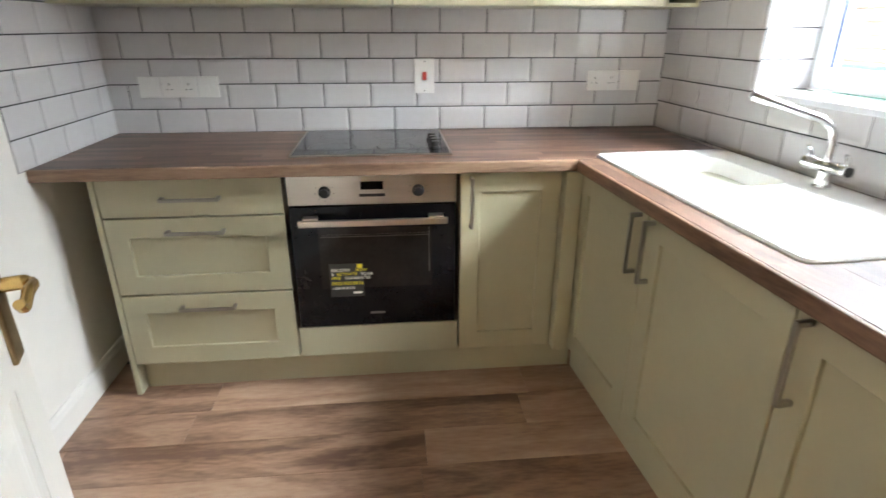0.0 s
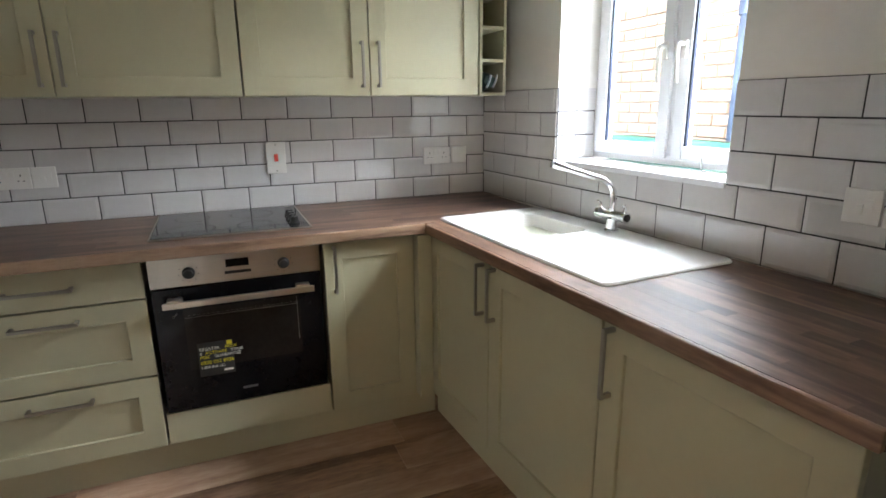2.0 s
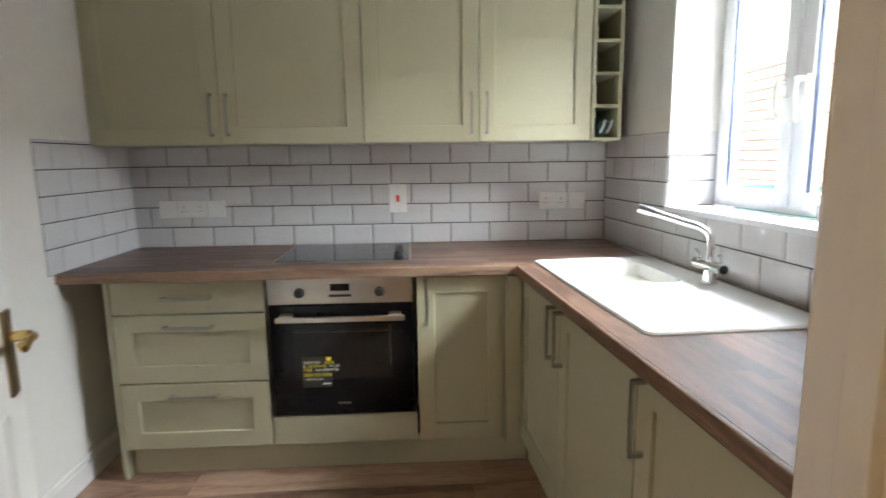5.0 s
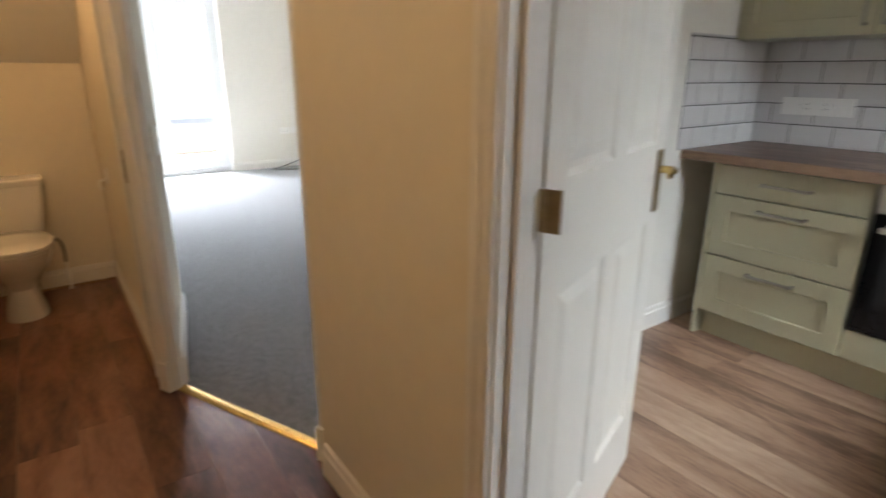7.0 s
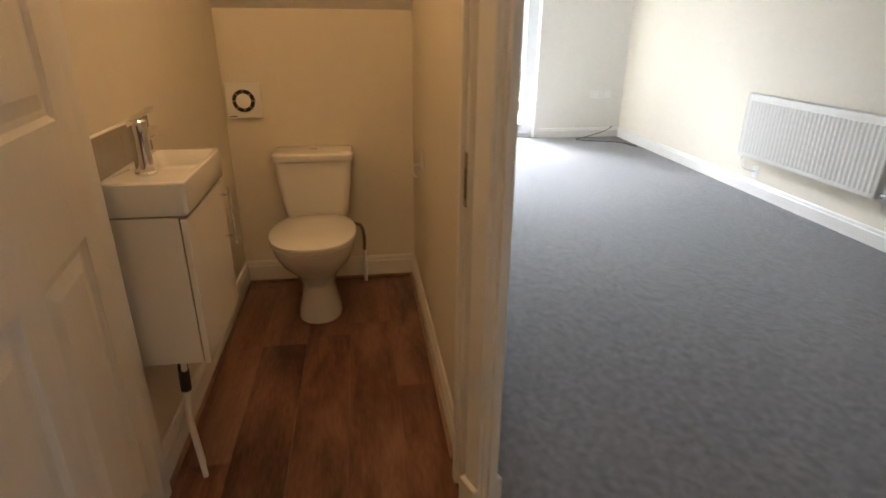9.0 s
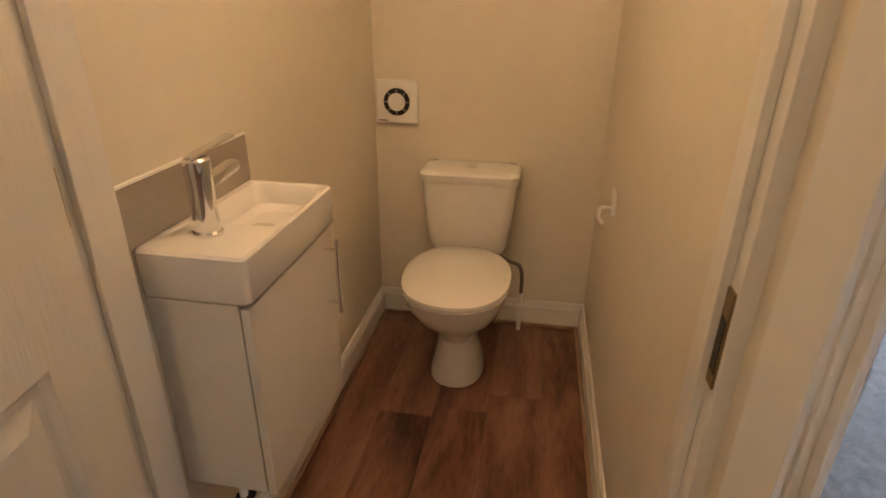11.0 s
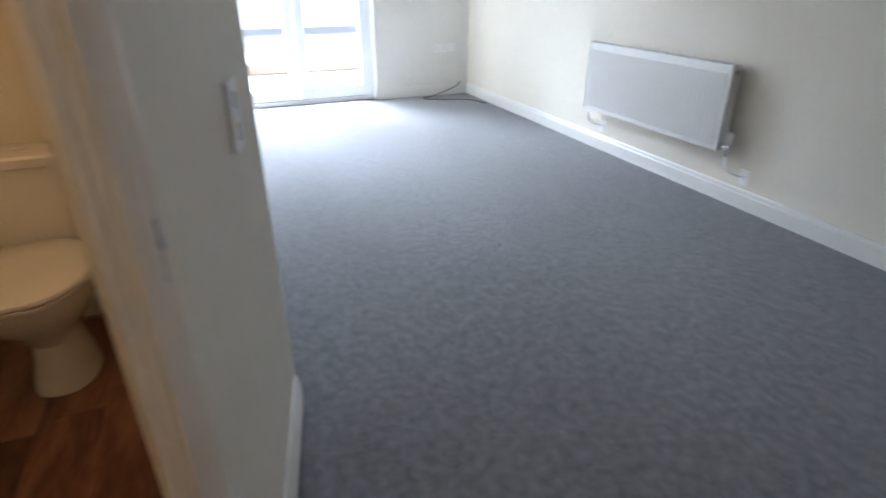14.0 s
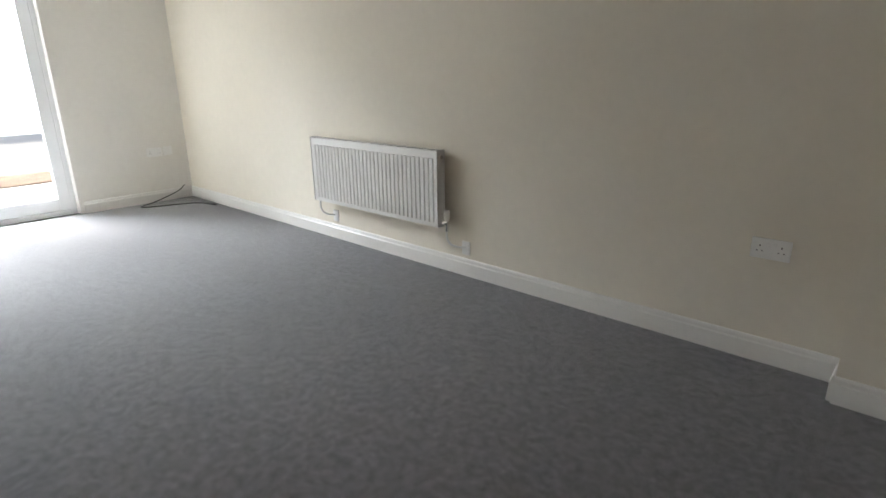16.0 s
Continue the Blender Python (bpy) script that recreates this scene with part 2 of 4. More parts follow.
# ---- mesh helpers ----
class Shape:
    """Collects boxes, rods and lofts in one bmesh."""

    def __init__(self):
        self.bm = bmesh.new()

    def box(self, x0, x1, y0, y1, z0, z1, bev=0.0, seg=2):
        t = bmesh.new()
        bmesh.ops.create_cube(t, size=1)
        for v in t.verts:
            v.co = ((x0 + x1) / 2 + v.co.x * (x1 - x0), (y0 + y1) / 2 + v.co.y * (y1 - y0), (z0 + z1) / 2 + v.co.z * (z1 - z0))
        if bev:
            bmesh.ops.bevel(t, geom=t.edges[:], offset=bev, segments=seg, affect="EDGES", profile=0.6)
        return self.join(t)

    def join(self, t, m=None):
        if m is not None:
            bmesh.ops.transform(t, matrix=m, verts=t.verts[:])
        me = bpy.data.meshes.new("tmp")
        t.to_mesh(me)
        self.bm.from_mesh(me)
        bpy.data.meshes.remove(me)
        t.free()
        return self

    def rings(self, loops, cap=True):
        """Loft through closed loops of equal count."""
        vs = [[self.bm.verts.new(p) for p in q] for q in loops]
        k = len(vs[0])
        for a, b in zip(vs, vs[1:]):
            for i in range(k):
                self.bm.faces.new((a[i], a[(i + 1) % k], b[(i + 1) % k], b[i]))
        if cap:
            self.bm.faces.new(vs[0][::-1])
            self.bm.faces.new(vs[-1])
        return self

    def tube(self, pts, r, k=12):
        """Round rod along points; r may be one radius or one for each point."""
        pts = [Vector(p) for p in pts]
        rs = r if isinstance(r, (list, tuple)) else [r] * len(pts)
        loops, ref = [], None
        for i, p in enumerate(pts):
            d = (pts[min(i + 1, len(pts) - 1)] - pts[max(i - 1, 0)]).normalized()
            if ref is None:
                ref = d.orthogonal().normalized()
            ref = (ref - d * ref.dot(d)).normalized()
            s = d.cross(ref)
            loops.append([p + (ref * math.cos(2 * math.pi * j / k) + s * math.sin(2 * math.pi * j / k)) * rs[i] for j in range(k)])
        return self.rings(loops)

    def lathe(self, centre, prof, k=24, axis="z"):
        """Turned body: profile of (radius, height) along an axis from centre."""
        loops = []
        for r, h in prof:
            q = []
            for j in range(k):
                c, s = r * math.cos(2 * math.pi * j / k), r * math.sin(2 * math.pi * j / k)
                o = {"z": (c, s, h), "y": (s, h, c), "x": (h, c, s)}[axis]
                q.append(Vector(centre) + Vector(o))
            loops.append(q)
        return self.rings(loops)


def smooth_path(pts, steps=6):
    """Catmull-Rom curve through points."""
    p = [Vector(q) for q in pts]
    p = [p[0] * 2 - p[1]] + p + [p[-1] * 2 - p[-2]]
    res = []
    for i in range(1, len(p) - 2):
        for s in range(steps):
            t = s / steps
            res.append(0.5 * ((2 * p[i]) + (p[i + 1] - p[i - 1]) * t + (2 * p[i - 1] - 5 * p[i] + 4 * p[i + 1] - p[i + 2]) * t * t + (3 * p[i] - p[i - 1] - 3 * p[i + 1] + p[i + 2]) * t ** 3))
    return res + [p[-2]]


def mesh_of(name, shape, material, smooth=False):
    me = bpy.data.meshes.new(name)
    bmesh.ops.recalc_face_normals(shape.bm, faces=shape.bm.faces[:])
    shape.bm.to_mesh(me)
    shape.bm.free()
    me.materials.append(material)
    if smooth:
        me.polygons.foreach_set("use_smooth", [True] * len(me.polygons))
        me.set_sharp_from_angle(angle=radians(38))
    return me


def part(name, shape, material, parent=None, label="", smooth=False):
    ob = new(name, mesh_of(name, shape, material, smooth))
    ob.parent = parent
    return tagged(ob, label)


def thing(name, label, category, m=None, group=""):
    """An Empty at a thing's base."""
    ob = new(name)
    ob.empty_display_size = 0.05
    if m is not None:
        ob.matrix_world = m
    return tagged(ob, label, category, group)


def structure(name, shape, material, label="", smooth=False):
    return tagged(part(name, shape, material, None, label, smooth), kind="structure")


def S(*a, **k):
    return Shape().box(*a, **k)


# ---- walls, floors, ceilings ----
WX, EX, NY, SY = -1.04, 1.384, 2.72, 0.225   # kitchen faces
LX, LN, LS = -7.055, 2.615, 0.0            # living room faces
CX, CL, CR = -3.44, -1.055, -0.192            # toilet room faces
CZ = 2.45
structure("wall_kitchen_north", S(WX - 0.1, EX + 0.3, NY, NY + 0.12, 0, CZ), M_WALLW, "pale painted plaster wall behind the kitchen units")
structure("wall_kitchen_west", S(WX - 0.1, WX, 0.215, NY, 0, CZ), M_WALLW, "pale painted plaster partition wall")
WY0, WY1, WZ0, WZ1 = 1.225, 2.082, 1.133, 2.1
# the window wall is out of square with the rest
SKEW = Matrix.Translation((EX, NY, 0)) @ Matrix.Rotation(radians(3.8), 4, "Z") @ Matrix.Translation((-EX, -NY, 0))
w = Shape()
w.box(EX, EX + 0.3, -0.1, WY0, 0, CZ).box(EX, EX + 0.3, WY1, NY, 0, CZ).box(EX, EX + 0.3, WY0, WY1, 0, WZ0 - 0.012).box(EX, EX + 0.3, WY0, WY1, WZ1, CZ)
structure("wall_kitchen_east", w, M_WALLW, "pale painted outside wall with the kitchen window").matrix_world = SKEW
DX0, DX1, DZ = -0.205, 0.715, 2.06
w = Shape()
w.box(WX + 0.045, DX0, 0.125, SY, 0, CZ).box(WX - 0.01, WX + 0.045, 0.19, SY, 0, CZ).box(DX1, EX + 0.16, 0.125, SY, 0, CZ).box(DX0, DX1, 0.125, SY, DZ, CZ)
structure("wall_kitchen_south", w, M_WALL, "magnolia painted wall with the kitchen doorway")
# angled doorway to the living room: from A to B
AX, AY, BX, BY = -1.83, -0.19, -1.04, 0.162
ANG = math.degrees(math.atan2(BY - AY, BX - AX))
ALEN = math.hypot(BX - AX, BY - AY)
DIAG = pose(AX, AY, 0, 0, 0, ANG)
ob = structure("wall_living_angled", S(-0.02, ALEN + 0.06, 0.0, 0.1, 2.06, CZ), M_WALL, "magnolia wall over the angled doorway")
ob.matrix_world = DIAG
structure("wall_toilet_north", S(LX - 0.02, -1.885, CR, -0.165, 0, CZ).box(LX - 0.02, -2.62, -0.165, LS, 0, CZ), M_WALL, "magnolia partition between toilet and living room")
NIB = pose(-1.868, -0.135, 0, 0, 0, 168)
structure("wall_living_nib", S(0.0, 0.78, 0.0, 0.05, 0, CZ), M_WALL, "magnolia wall beside the living room doorway").matrix_world = NIB
structure("wall_living_north", S(LX - 0.3, -1.14, LN, LN + 0.12, 0, CZ), M_WALL, "magnolia painted long living room wall")
structure("wall_living_boxing", S(-1.39, -1.14, LN - 0.17, LN, 0, CZ), M_WALL, "magnolia boxed-in corner of the living room")
FY0, FY1, FZ = 0.0, 1.575, 2.16
w = Shape()
w.box(LX - 0.3, LX, FY1, LN, 0, CZ).box(LX - 0.3, LX, FY0, FY1, FZ, CZ).box(LX - 0.3, LX, LS - 0.1, FY0, 0, CZ)
structure("wall_living_west", w, M_WALLW, "pale painted end wall with patio doors")
structure("wall_toilet_west", S(CX - 0.1, CX, CL - 0.1, CR, 0, CZ), M_WALL, "magnolia wall behind the toilet")
structure("wall_toilet_south", S(CX - 0.1, -1.93, CL - 0.1, CL, 0, CZ), M_WALL, "magnolia wall behind the basin")
HS = -1.42
structure("wall_hall_south", S(-1.93, 1.6, HS - 0.1, HS, 0, CZ), M_WALL, "magnolia painted hall wall")
structure("wall_hall_west", S(-2.03, -1.93, HS, CL - 0.1, 0, CZ), M_WALL, "magnolia painted hall end wall")
structure("wall_toilet_lintel", S(-2.03, -1.93, CL, CR, 2.06, CZ), M_WALL, "magnolia wall over the toilet door")
structure("wall_hall_east", S(1.6, 1.7, HS - 0.1, 0.125, 0, CZ), M_WALL, "magnolia painted hall end wall")
structure("ceiling", S(LX - 0.3, EX + 0.55, HS - 0.15, NY + 0.12, CZ, CZ + 0.12), M_CEIL, "white painted ceiling")
# slope under the stairs
w = Shape()
t = bmesh.new()
bmesh.ops.create_cube(t, size=1)
for v in t.verts:
    v.co = Vector((v.co.x * 1.9, v.co.y * (CR - CL), v.co.z * 0.05))
w.join(t, pose(CX + 0.66, (CL + CR) / 2, 1.298 + 0.66 * 0.93, 0, -43, 0) @ pose(0, 0, 0.027))
structure("ceiling_slope", w, M_CEIL, "sloping painted soffit under the stairs")
structure("subfloor", S(LX - 0.3, EX + 0.45, HS - 0.1, NY + 0.1, -0.15, -0.006), M_GROUT, "dark floor base under planks")
# carpet
w = Shape()
cz = 0.007
pts = [(LX - 0.02, LS - 0.05), (-2.63, LS - 0.05), (-2.625, -0.18), (-1.9, -0.18), (AX, AY + 0.045), (BX, BY + 0.045), (-1.14, 0.24), (-1.14, LN), (LX - 0.02, LN)]
lo = [w.bm.verts.new((x, y, -0.004)) for x, y in pts]
hi = [w.bm.verts.new((x, y, cz)) for x, y in pts]
w.bm.faces.new(hi)
w.bm.faces.new(lo[::-1])
for i in range(len(pts)):
    k = (i + 1) % len(pts)
    w.bm.faces.new((lo[i], lo[k], hi[k], hi[i]))
structure("floor_carpet", w, M_CARPET, "grey short-pile twist carpet, freshly laid")


# ---- skirting, linings, architraves ----
def run(x0, y0, x1, y1, side, h=0.115, d=0.016, z0=0.0, name="baseboard"):
    """Skirting along a line; side +1 puts it to the left of the line's direction."""
    L = math.hypot(x1 - x0, y1 - y0)
    s = Shape()
    prof = [(0, 0), (d, 0), (d, h - 0.028), (d - 0.004, h - 0.022), (d - 0.005, h - 0.008), (d - 0.009, h), (0, h)]
    s.rings([[Vector((q, side * a, z0 + b)) for a, b in prof] for q in (0, L)])
    o = structure(name, s, M_GLOSS, "white gloss moulded skirting board")
    o.matrix_world = pose(x0, y0, 0, 0, 0, math.degrees(math.atan2(y1 - y0, x1 - x0)))
    return o


run(LX, LN, -1.39, LN, -1)
run(LX, FY1 + 0.03, LX, LN, -1)
run(-1.39, LN - 0.17, -1.14, LN - 0.17, -1)
run(-1.39, LN, -1.39, LN - 0.17, -1)
run(LX, LS, -2.62, LS, 1)
run(-1.872, -0.134, -2.62, 0.025, -1)
run(-1.14, 0.3, -1.14, LN - 0.17, 1)
run(CX, CL, CX, CR, -1)
run(CX, CR, -2.03, CR, -1)
run(CX, CL, -1.94, CL, 1)
run(BX + 0.06, 0.125, -0.26, 0.125, -1)
run(0.79, 0.125, 1.6, 0.125, -1)
run(-1.9, HS, 1.6, HS, 1)
run(WX, 0.24, WX, 2.70, -1)


def lining(name, m, width, height, depth, label, block=False, short=False):
    """Door lining with stops and moulded architraves on the y=0 side, in a frame whose x runs across the opening."""
    o = thing(name, label, "door frame", m)
    o["kind"] = "structure"
    for side, x in (("jamb", 0.0), ("jamb", width)):
        a, b = (x - 0.03, x) if x == 0 else (x, x + 0.03)
        part("jamb", S(a, b, -0.004, depth + 0.004, 0, height + 0.03, bev=0.002), M_GLOSS, o)
        a, b = (x, x + 0.012) if x == 0 else (x - 0.012, x)
        part("stop", S(a, b, depth * 0.25, depth * 0.55, 0, height, bev=0.002), M_GLOSS, o)
    part("head", S(-0.0, width, -0.004, depth + 0.004, height, height + 0.03, bev=0.002), M_GLOSS, o)
    for face in ((0,) if short else (0, 1)):
        y = -0.004 if face == 0 else depth + 0.004
        q = -1 if face == 0 else 1
        for x, d in (((0.0, -1),) if short else ((0.0, -1), (width, 1))):
            s = Shape()
            prof = [(0.006, 0), (0.006, 0.010), (0.014, 0.014), (0.03, 0.013), (0.04, 0.018), (0.058, 0.018), (0.064, 0.012), (0.064, 0)]
            s.rings([[Vector((x + d * a, y + q * b, z)) for a, b in prof] for z in (0.0, height + 0.06)])
            if block and x == 0.0 and face == 0:
                s.bm.free()
                s = S(-0.06, -0.004, y - 0.012, y, 0, height + 0.06, bev=0.002)
            part("architrave", s, M_GLOSS, o)
            if block:
                part("plinth_block", S(min(x + d * 0.003, x + d * 0.068), max(x + d * 0.003, x + d * 0.068), min(y, y + q * 0.026), max(y, y + q * 0.026), 0, 0.13, bev=0.004), M_GLOSS, o)
        part("architrave_head", S(-0.064, width + 0.064, min(y, y + q * 0.015), max(y, y + q * 0.015), height + 0.006, height + 0.064, bev=0.003), M_GLOSS, o)
    return o


lining("door_frame_kitchen", pose(DX0 + 0.03, 0.125, 0), DX1 - DX0 - 0.06, 2.03, 0.1, "white gloss painted kitchen door lining and architrave")
lining("door_frame_living", DIAG @ pose(0.035, 0, 0), ALEN - 0.07, 2.03, 0.036, "white gloss painted angled living room door lining", True)
lining("door_frame_toilet", pose(-1.93, CL + 0.03, 0, 0, 0, 90), CR - CL - 0.05, 2.03, 0.1, "white gloss painted toilet door lining", False, True)
th = tagged(thing("threshold_strip", "polished brass carpet threshold strip in the doorway", "threshold strip", DIAG), kind="structure")
w = Shape()
w.rings([[Vector((x, y, z)) for y, z in ((0.005, 0.001), (0.008, 0.006), (0.02, 0.011), (0.032, 0.011), (0.044, 0.008), (0.047, 0.001))] for x in (0.035, ALEN - 0.005)])
part("strip", w, M_BRASS, th)
for i in range(4):
    part("screw", Shape().lathe((0.1 + i * 0.18, 0.026, 0.0105), [(0.004, 0), (0.004, 0.001), (0.002, 0.0016)], 10), M_BRASSD, th)
o = thing("strike_plate", "small bright strike plate on the door lining edge", "strike plate", DIAG @ pose(0.022, 0.04, 0.9))
part("plate", S(-0.01, 0.01, 0.0, 0.002, 0, 0.13, bev=0.0008), M_CHROME, o)
part("keep", S(-0.008, 0.012, 0.002, 0.006, 0.04, 0.075, bev=0.001), M_CHROME, o)
o = thing("strike_plate", "small aged brass strike plate let into the toilet door lining", "strike plate", pose(-1.9425, CR - 0.02, 0.84))
part("plate", S(-0.011, 0.011, -0.0035, 0.0, 0.01, 0.135, bev=0.001), M_BRASSD, o)
part("slot", S(-0.006, 0.01, -0.0045, -0.0035, 0.03, 0.1), M_PLASTIC, o)


# ---- doors ----
def lever(parent, x, y, z, d, out, turn=False):
    """Scrolled brass lever on a long backplate; d: sideways direction of the lever, out: +1 or -1 along y."""
    pl = part("backplate", S(x - 0.021, x + 0.021, min(y, y + out * 0.008), max(y, y + out * 0.008), z - 0.1, z + 0.075, bev=0.003), M_BRASSD, parent, "aged brass backplate")
    s = Shape()
    s.tube(smooth_path([(x, y, z + 0.02), (x, y + out * 0.04, z + 0.02), (x + d * 0.012, y + out * 0.05, z + 0.02), (x + d * 0.05, y + out * 0.052, z + 0.024), (x + d * 0.085, y + out * 0.052, z + 0.016), (x + d * 0.105, y + out * 0.052, z + 0.03)], 5), [0.011] * 6 + [0.008] * 5 + [0.0085] * 5 + [0.0075] * 5 + [0.007] * 5, 10)
    part("lever", s, M_BRASS, pl, smooth=True)
    if turn:
        part("thumb_turn", Shape().lathe((x, y, z - 0.055), [(0.006, 0), (0.006, out * 0.022), (0.013, out * 0.026), (0.014, out * 0.034), (0.008, out * 0.038)], 14, "y"), M_BRASSD, pl, smooth=True)


def panel_door(name, m, width, height, label, handle_x, hd, turn=False):
    """Four-panel moulded door; hinge edge at x=0, leaf from y=0 to 0.04."""
    o = thing(name, label, "door", m)
    T, st = 0.036, 0.1
    zs = [(0.22, 0.86), (1.08, height - 0.12)]
    xs = [(st, width / 2 - 0.045), (width / 2 + 0.045, width - st)]
    s = Shape()
    s.box(0.002, st, 0, T, 0.006, height).box(width - st, width - 0.002, 0, T, 0.006, height).box(xs[0][1], xs[1][0], 0, T, 0.006, height)
    for a, b in ((0.006, zs[0][0]), (zs[0][1], zs[1][0]), (zs[1][1], height)):
        for x0, x1 in xs:
            s.box(x0, x1, 0, T, a, b)
    part("leaf", s, M_DOOR, o)
    for x0, x1 in xs:
        for z0, z1 in zs:
            p = Shape()
            for y, q in ((0, 1), (T, -1)):
                p.rings([[Vector((a, y + q * dy, b)) for a, b in ((x0 + i, z0 + i), (x1 - i, z0 + i), (x1 - i, z1 - i), (x0 + i, z1 - i))] for i, dy in ((0, 0.001), (0.010, 0.009), (0.022, 0.010), (0.05, 0.002), (0.055, 0.002))], cap=False)
                i = 0.055
                p.bm.faces.new([p.bm.verts.new((a, y + q * 0.002, b)) for a, b in ((x0 + i, z0 + i), (x1 - i, z0 + i), (x1 - i, z1 - i), (x0 + i, z1 - i))])
            part("panel", p, M_DOOR, o)
    for y, q in ((0, -1), (T, 1)):
        lever(o, handle_x, y, 0.985, hd, q, turn)
    lk = part("lock_faceplate", S(width - 0.002, width + 0.0015, T / 2 - 0.011, T / 2 + 0.011, 0.86, 1.03, bev=0.0008), M_BRASSD, o)
    part("latch", S(width + 0.0015, width + 0.008, T / 2 - 0.006, T / 2 + 0.006, 0.985, 1.01, bev=0.002), M_BRASS, lk)
    for z in (0.2, 1.0, height - 0.22):
        h = part("hinge", S(-0.0025, 0.0025, T / 2 - 0.05, T / 2 + 0.016, z, z + 0.075), M_BRASSD, o, "aged brass butt hinge")
        part("pin", Shape().tube([(0, -0.004, z), (0, -0.004, z + 0.075)], 0.005, 10), M_BRASSD, h)
        for i in range(3):
            part("screw", Shape().lathe((0.0025, T / 2 - 0.012, z + 0.014 + i * 0.024), [(0.0045, 0), (0.004, 0.0008)], 8, "x"), M_GREYP, h)
    return o


# hinge at the kitchen's west jamb, opened into the kitchen past square
panel_door("kitchen_door", pose(DX0 + 0.036, SY - 0.012, 0, 0, 0, 110) @ pose(0, 0, 0), 0.826, 2.02, "white moulded four-panel door standing open, brass lever handle", 0.77, -1)
panel_door("toilet_door", pose(-1.905, CL + 0.03, 0, 0, 0, 8.3), 0.76, 2.02, "white moulded panel toilet door standing open, brass thumb turn", 0.70, -1, True)



# ---- windows ----
def casement(name, y0, y1, z0, z1, x):
    """White twin-sash window seen from inside (inside is -x)."""
    o = tagged(thing(name, "white plastic twin casement window over the sink", "window"), kind="structure")
    f, d = 0.036, 0.06
    fr = Shape()
    fr.box(x, x + d, y0, y0 + f, z0, z1, bev=0.004).box(x, x + d, y1 - f, y1, z0, z1, bev=0.004).box(x, x + d, y0 + f, y1 - f, z0, z0 + f, bev=0.004).box(x, x + d, y0 + f, y1 - f, z1 - f, z1, bev=0.004)
    mid = (y0 + y1) / 2 - 0.012
    fr.box(x, x + d, mid - 0.025, mid + 0.025, z0 + f, z1 - f, bev=0.004)
    part("window_frame", fr, M_UPVC, o)
    for a, b, hy in ((y0 + f - 0.012, mid - 0.014, mid - 0.045), (mid + 0.014, y1 - f + 0.012, mid + 0.045)):
        s, c, e = Shape(), 0.052, z0 + f - 0.012
        t = z1 - f + 0.012
        xs = x - 0.014
        s.box(xs, x + 0.04, a, a + c, e, t, bev=0.006).box(xs, x + 0.04, b - c, b, e, t, bev=0.006).box(xs, x + 0.04, a + c, b - c, e, e + c, bev=0.006).box(xs, x + 0.04, a + c, b - c, t - c, t, bev=0.006)
        sash = part("sash", s, M_UPVC, o)
        g = Shape()
        g.box(x - 0.004, x + 0.008, a + c - 0.002, a + c + 0.008, e + c, t - c).box(x - 0.004, x + 0.008, b - c - 0.008, b - c + 0.002, e + c, t - c)
        part("gasket", g, M_GASKET, sash)
        p = part("pane", S(x + 0.012, x + 0.018, a + c - 0.004, b - c + 0.004, e + c - 0.004, t - c + 0.004), M_GLASS, sash)
        p.visible_shadow = False
        hz = z0 + 0.42
        hd = Shape()
        hd.box(xs - 0.012, xs, hy - 0.011, hy + 0.011, hz - 0.03, hz + 0.035, bev=0.004)
        hd.tube(smooth_path([(xs - 0.01, hy, hz + 0.02), (xs - 0.035, hy, hz + 0.02), (xs - 0.042, hy, hz), (xs - 0.04, hy, hz - 0.06), (xs - 0.036, hy, hz - 0.115)], 4), 0.0075, 8)
        part("catch", hd, M_WPLAST, sash, "white locking window catch")
    return o


casement("window_1", WY0 + 0.005, WY1 - 0.005, WZ0 + 0.01, WZ1, EX + 0.205).matrix_world = SKEW
structure("window_sill", S(EX - 0.012, EX + 0.205, WY0, WY1, WZ0 - 0.012, WZ0 + 0.008, bev=0.003), M_UPVC, "white tiled window sill over the sink").matrix_world = SKEW
o = thing("window_key", "small metal window catch lying on the sill", "catch", SKEW @ pose(EX + 0.12, 1.42, WZ0 + 0.0085))
part("body", S(-0.012, 0.012, -0.035, 0.035, 0, 0.008, bev=0.003), M_CHROME, o)
part("pin", Shape().tube([(0, 0, 0.006), (0, 0.004, 0.05)], 0.003, 8), M_CHROME, o)

# patio doors
po = tagged(thing("door_patio", "white plastic glazed double patio doors, closed", "patio door"), kind="structure")
px = LX - 0.16
s = Shape()
s.box(px, px + 0.07, FY0, FY0 + 0.05, 0.0, FZ, bev=0.004).box(px, px + 0.07, FY1 - 0.05, FY1, 0, FZ, bev=0.004).box(px, px + 0.07, FY0 + 0.05, FY1 - 0.05, FZ - 0.05, FZ, bev=0.004).box(px - 0.02, px + 0.08, FY0 + 0.05, FY1 - 0.05, 0, 0.045, bev=0.004)
part("door_frame", s, M_UPVC, po)
pm = (FY0 + FY1) / 2
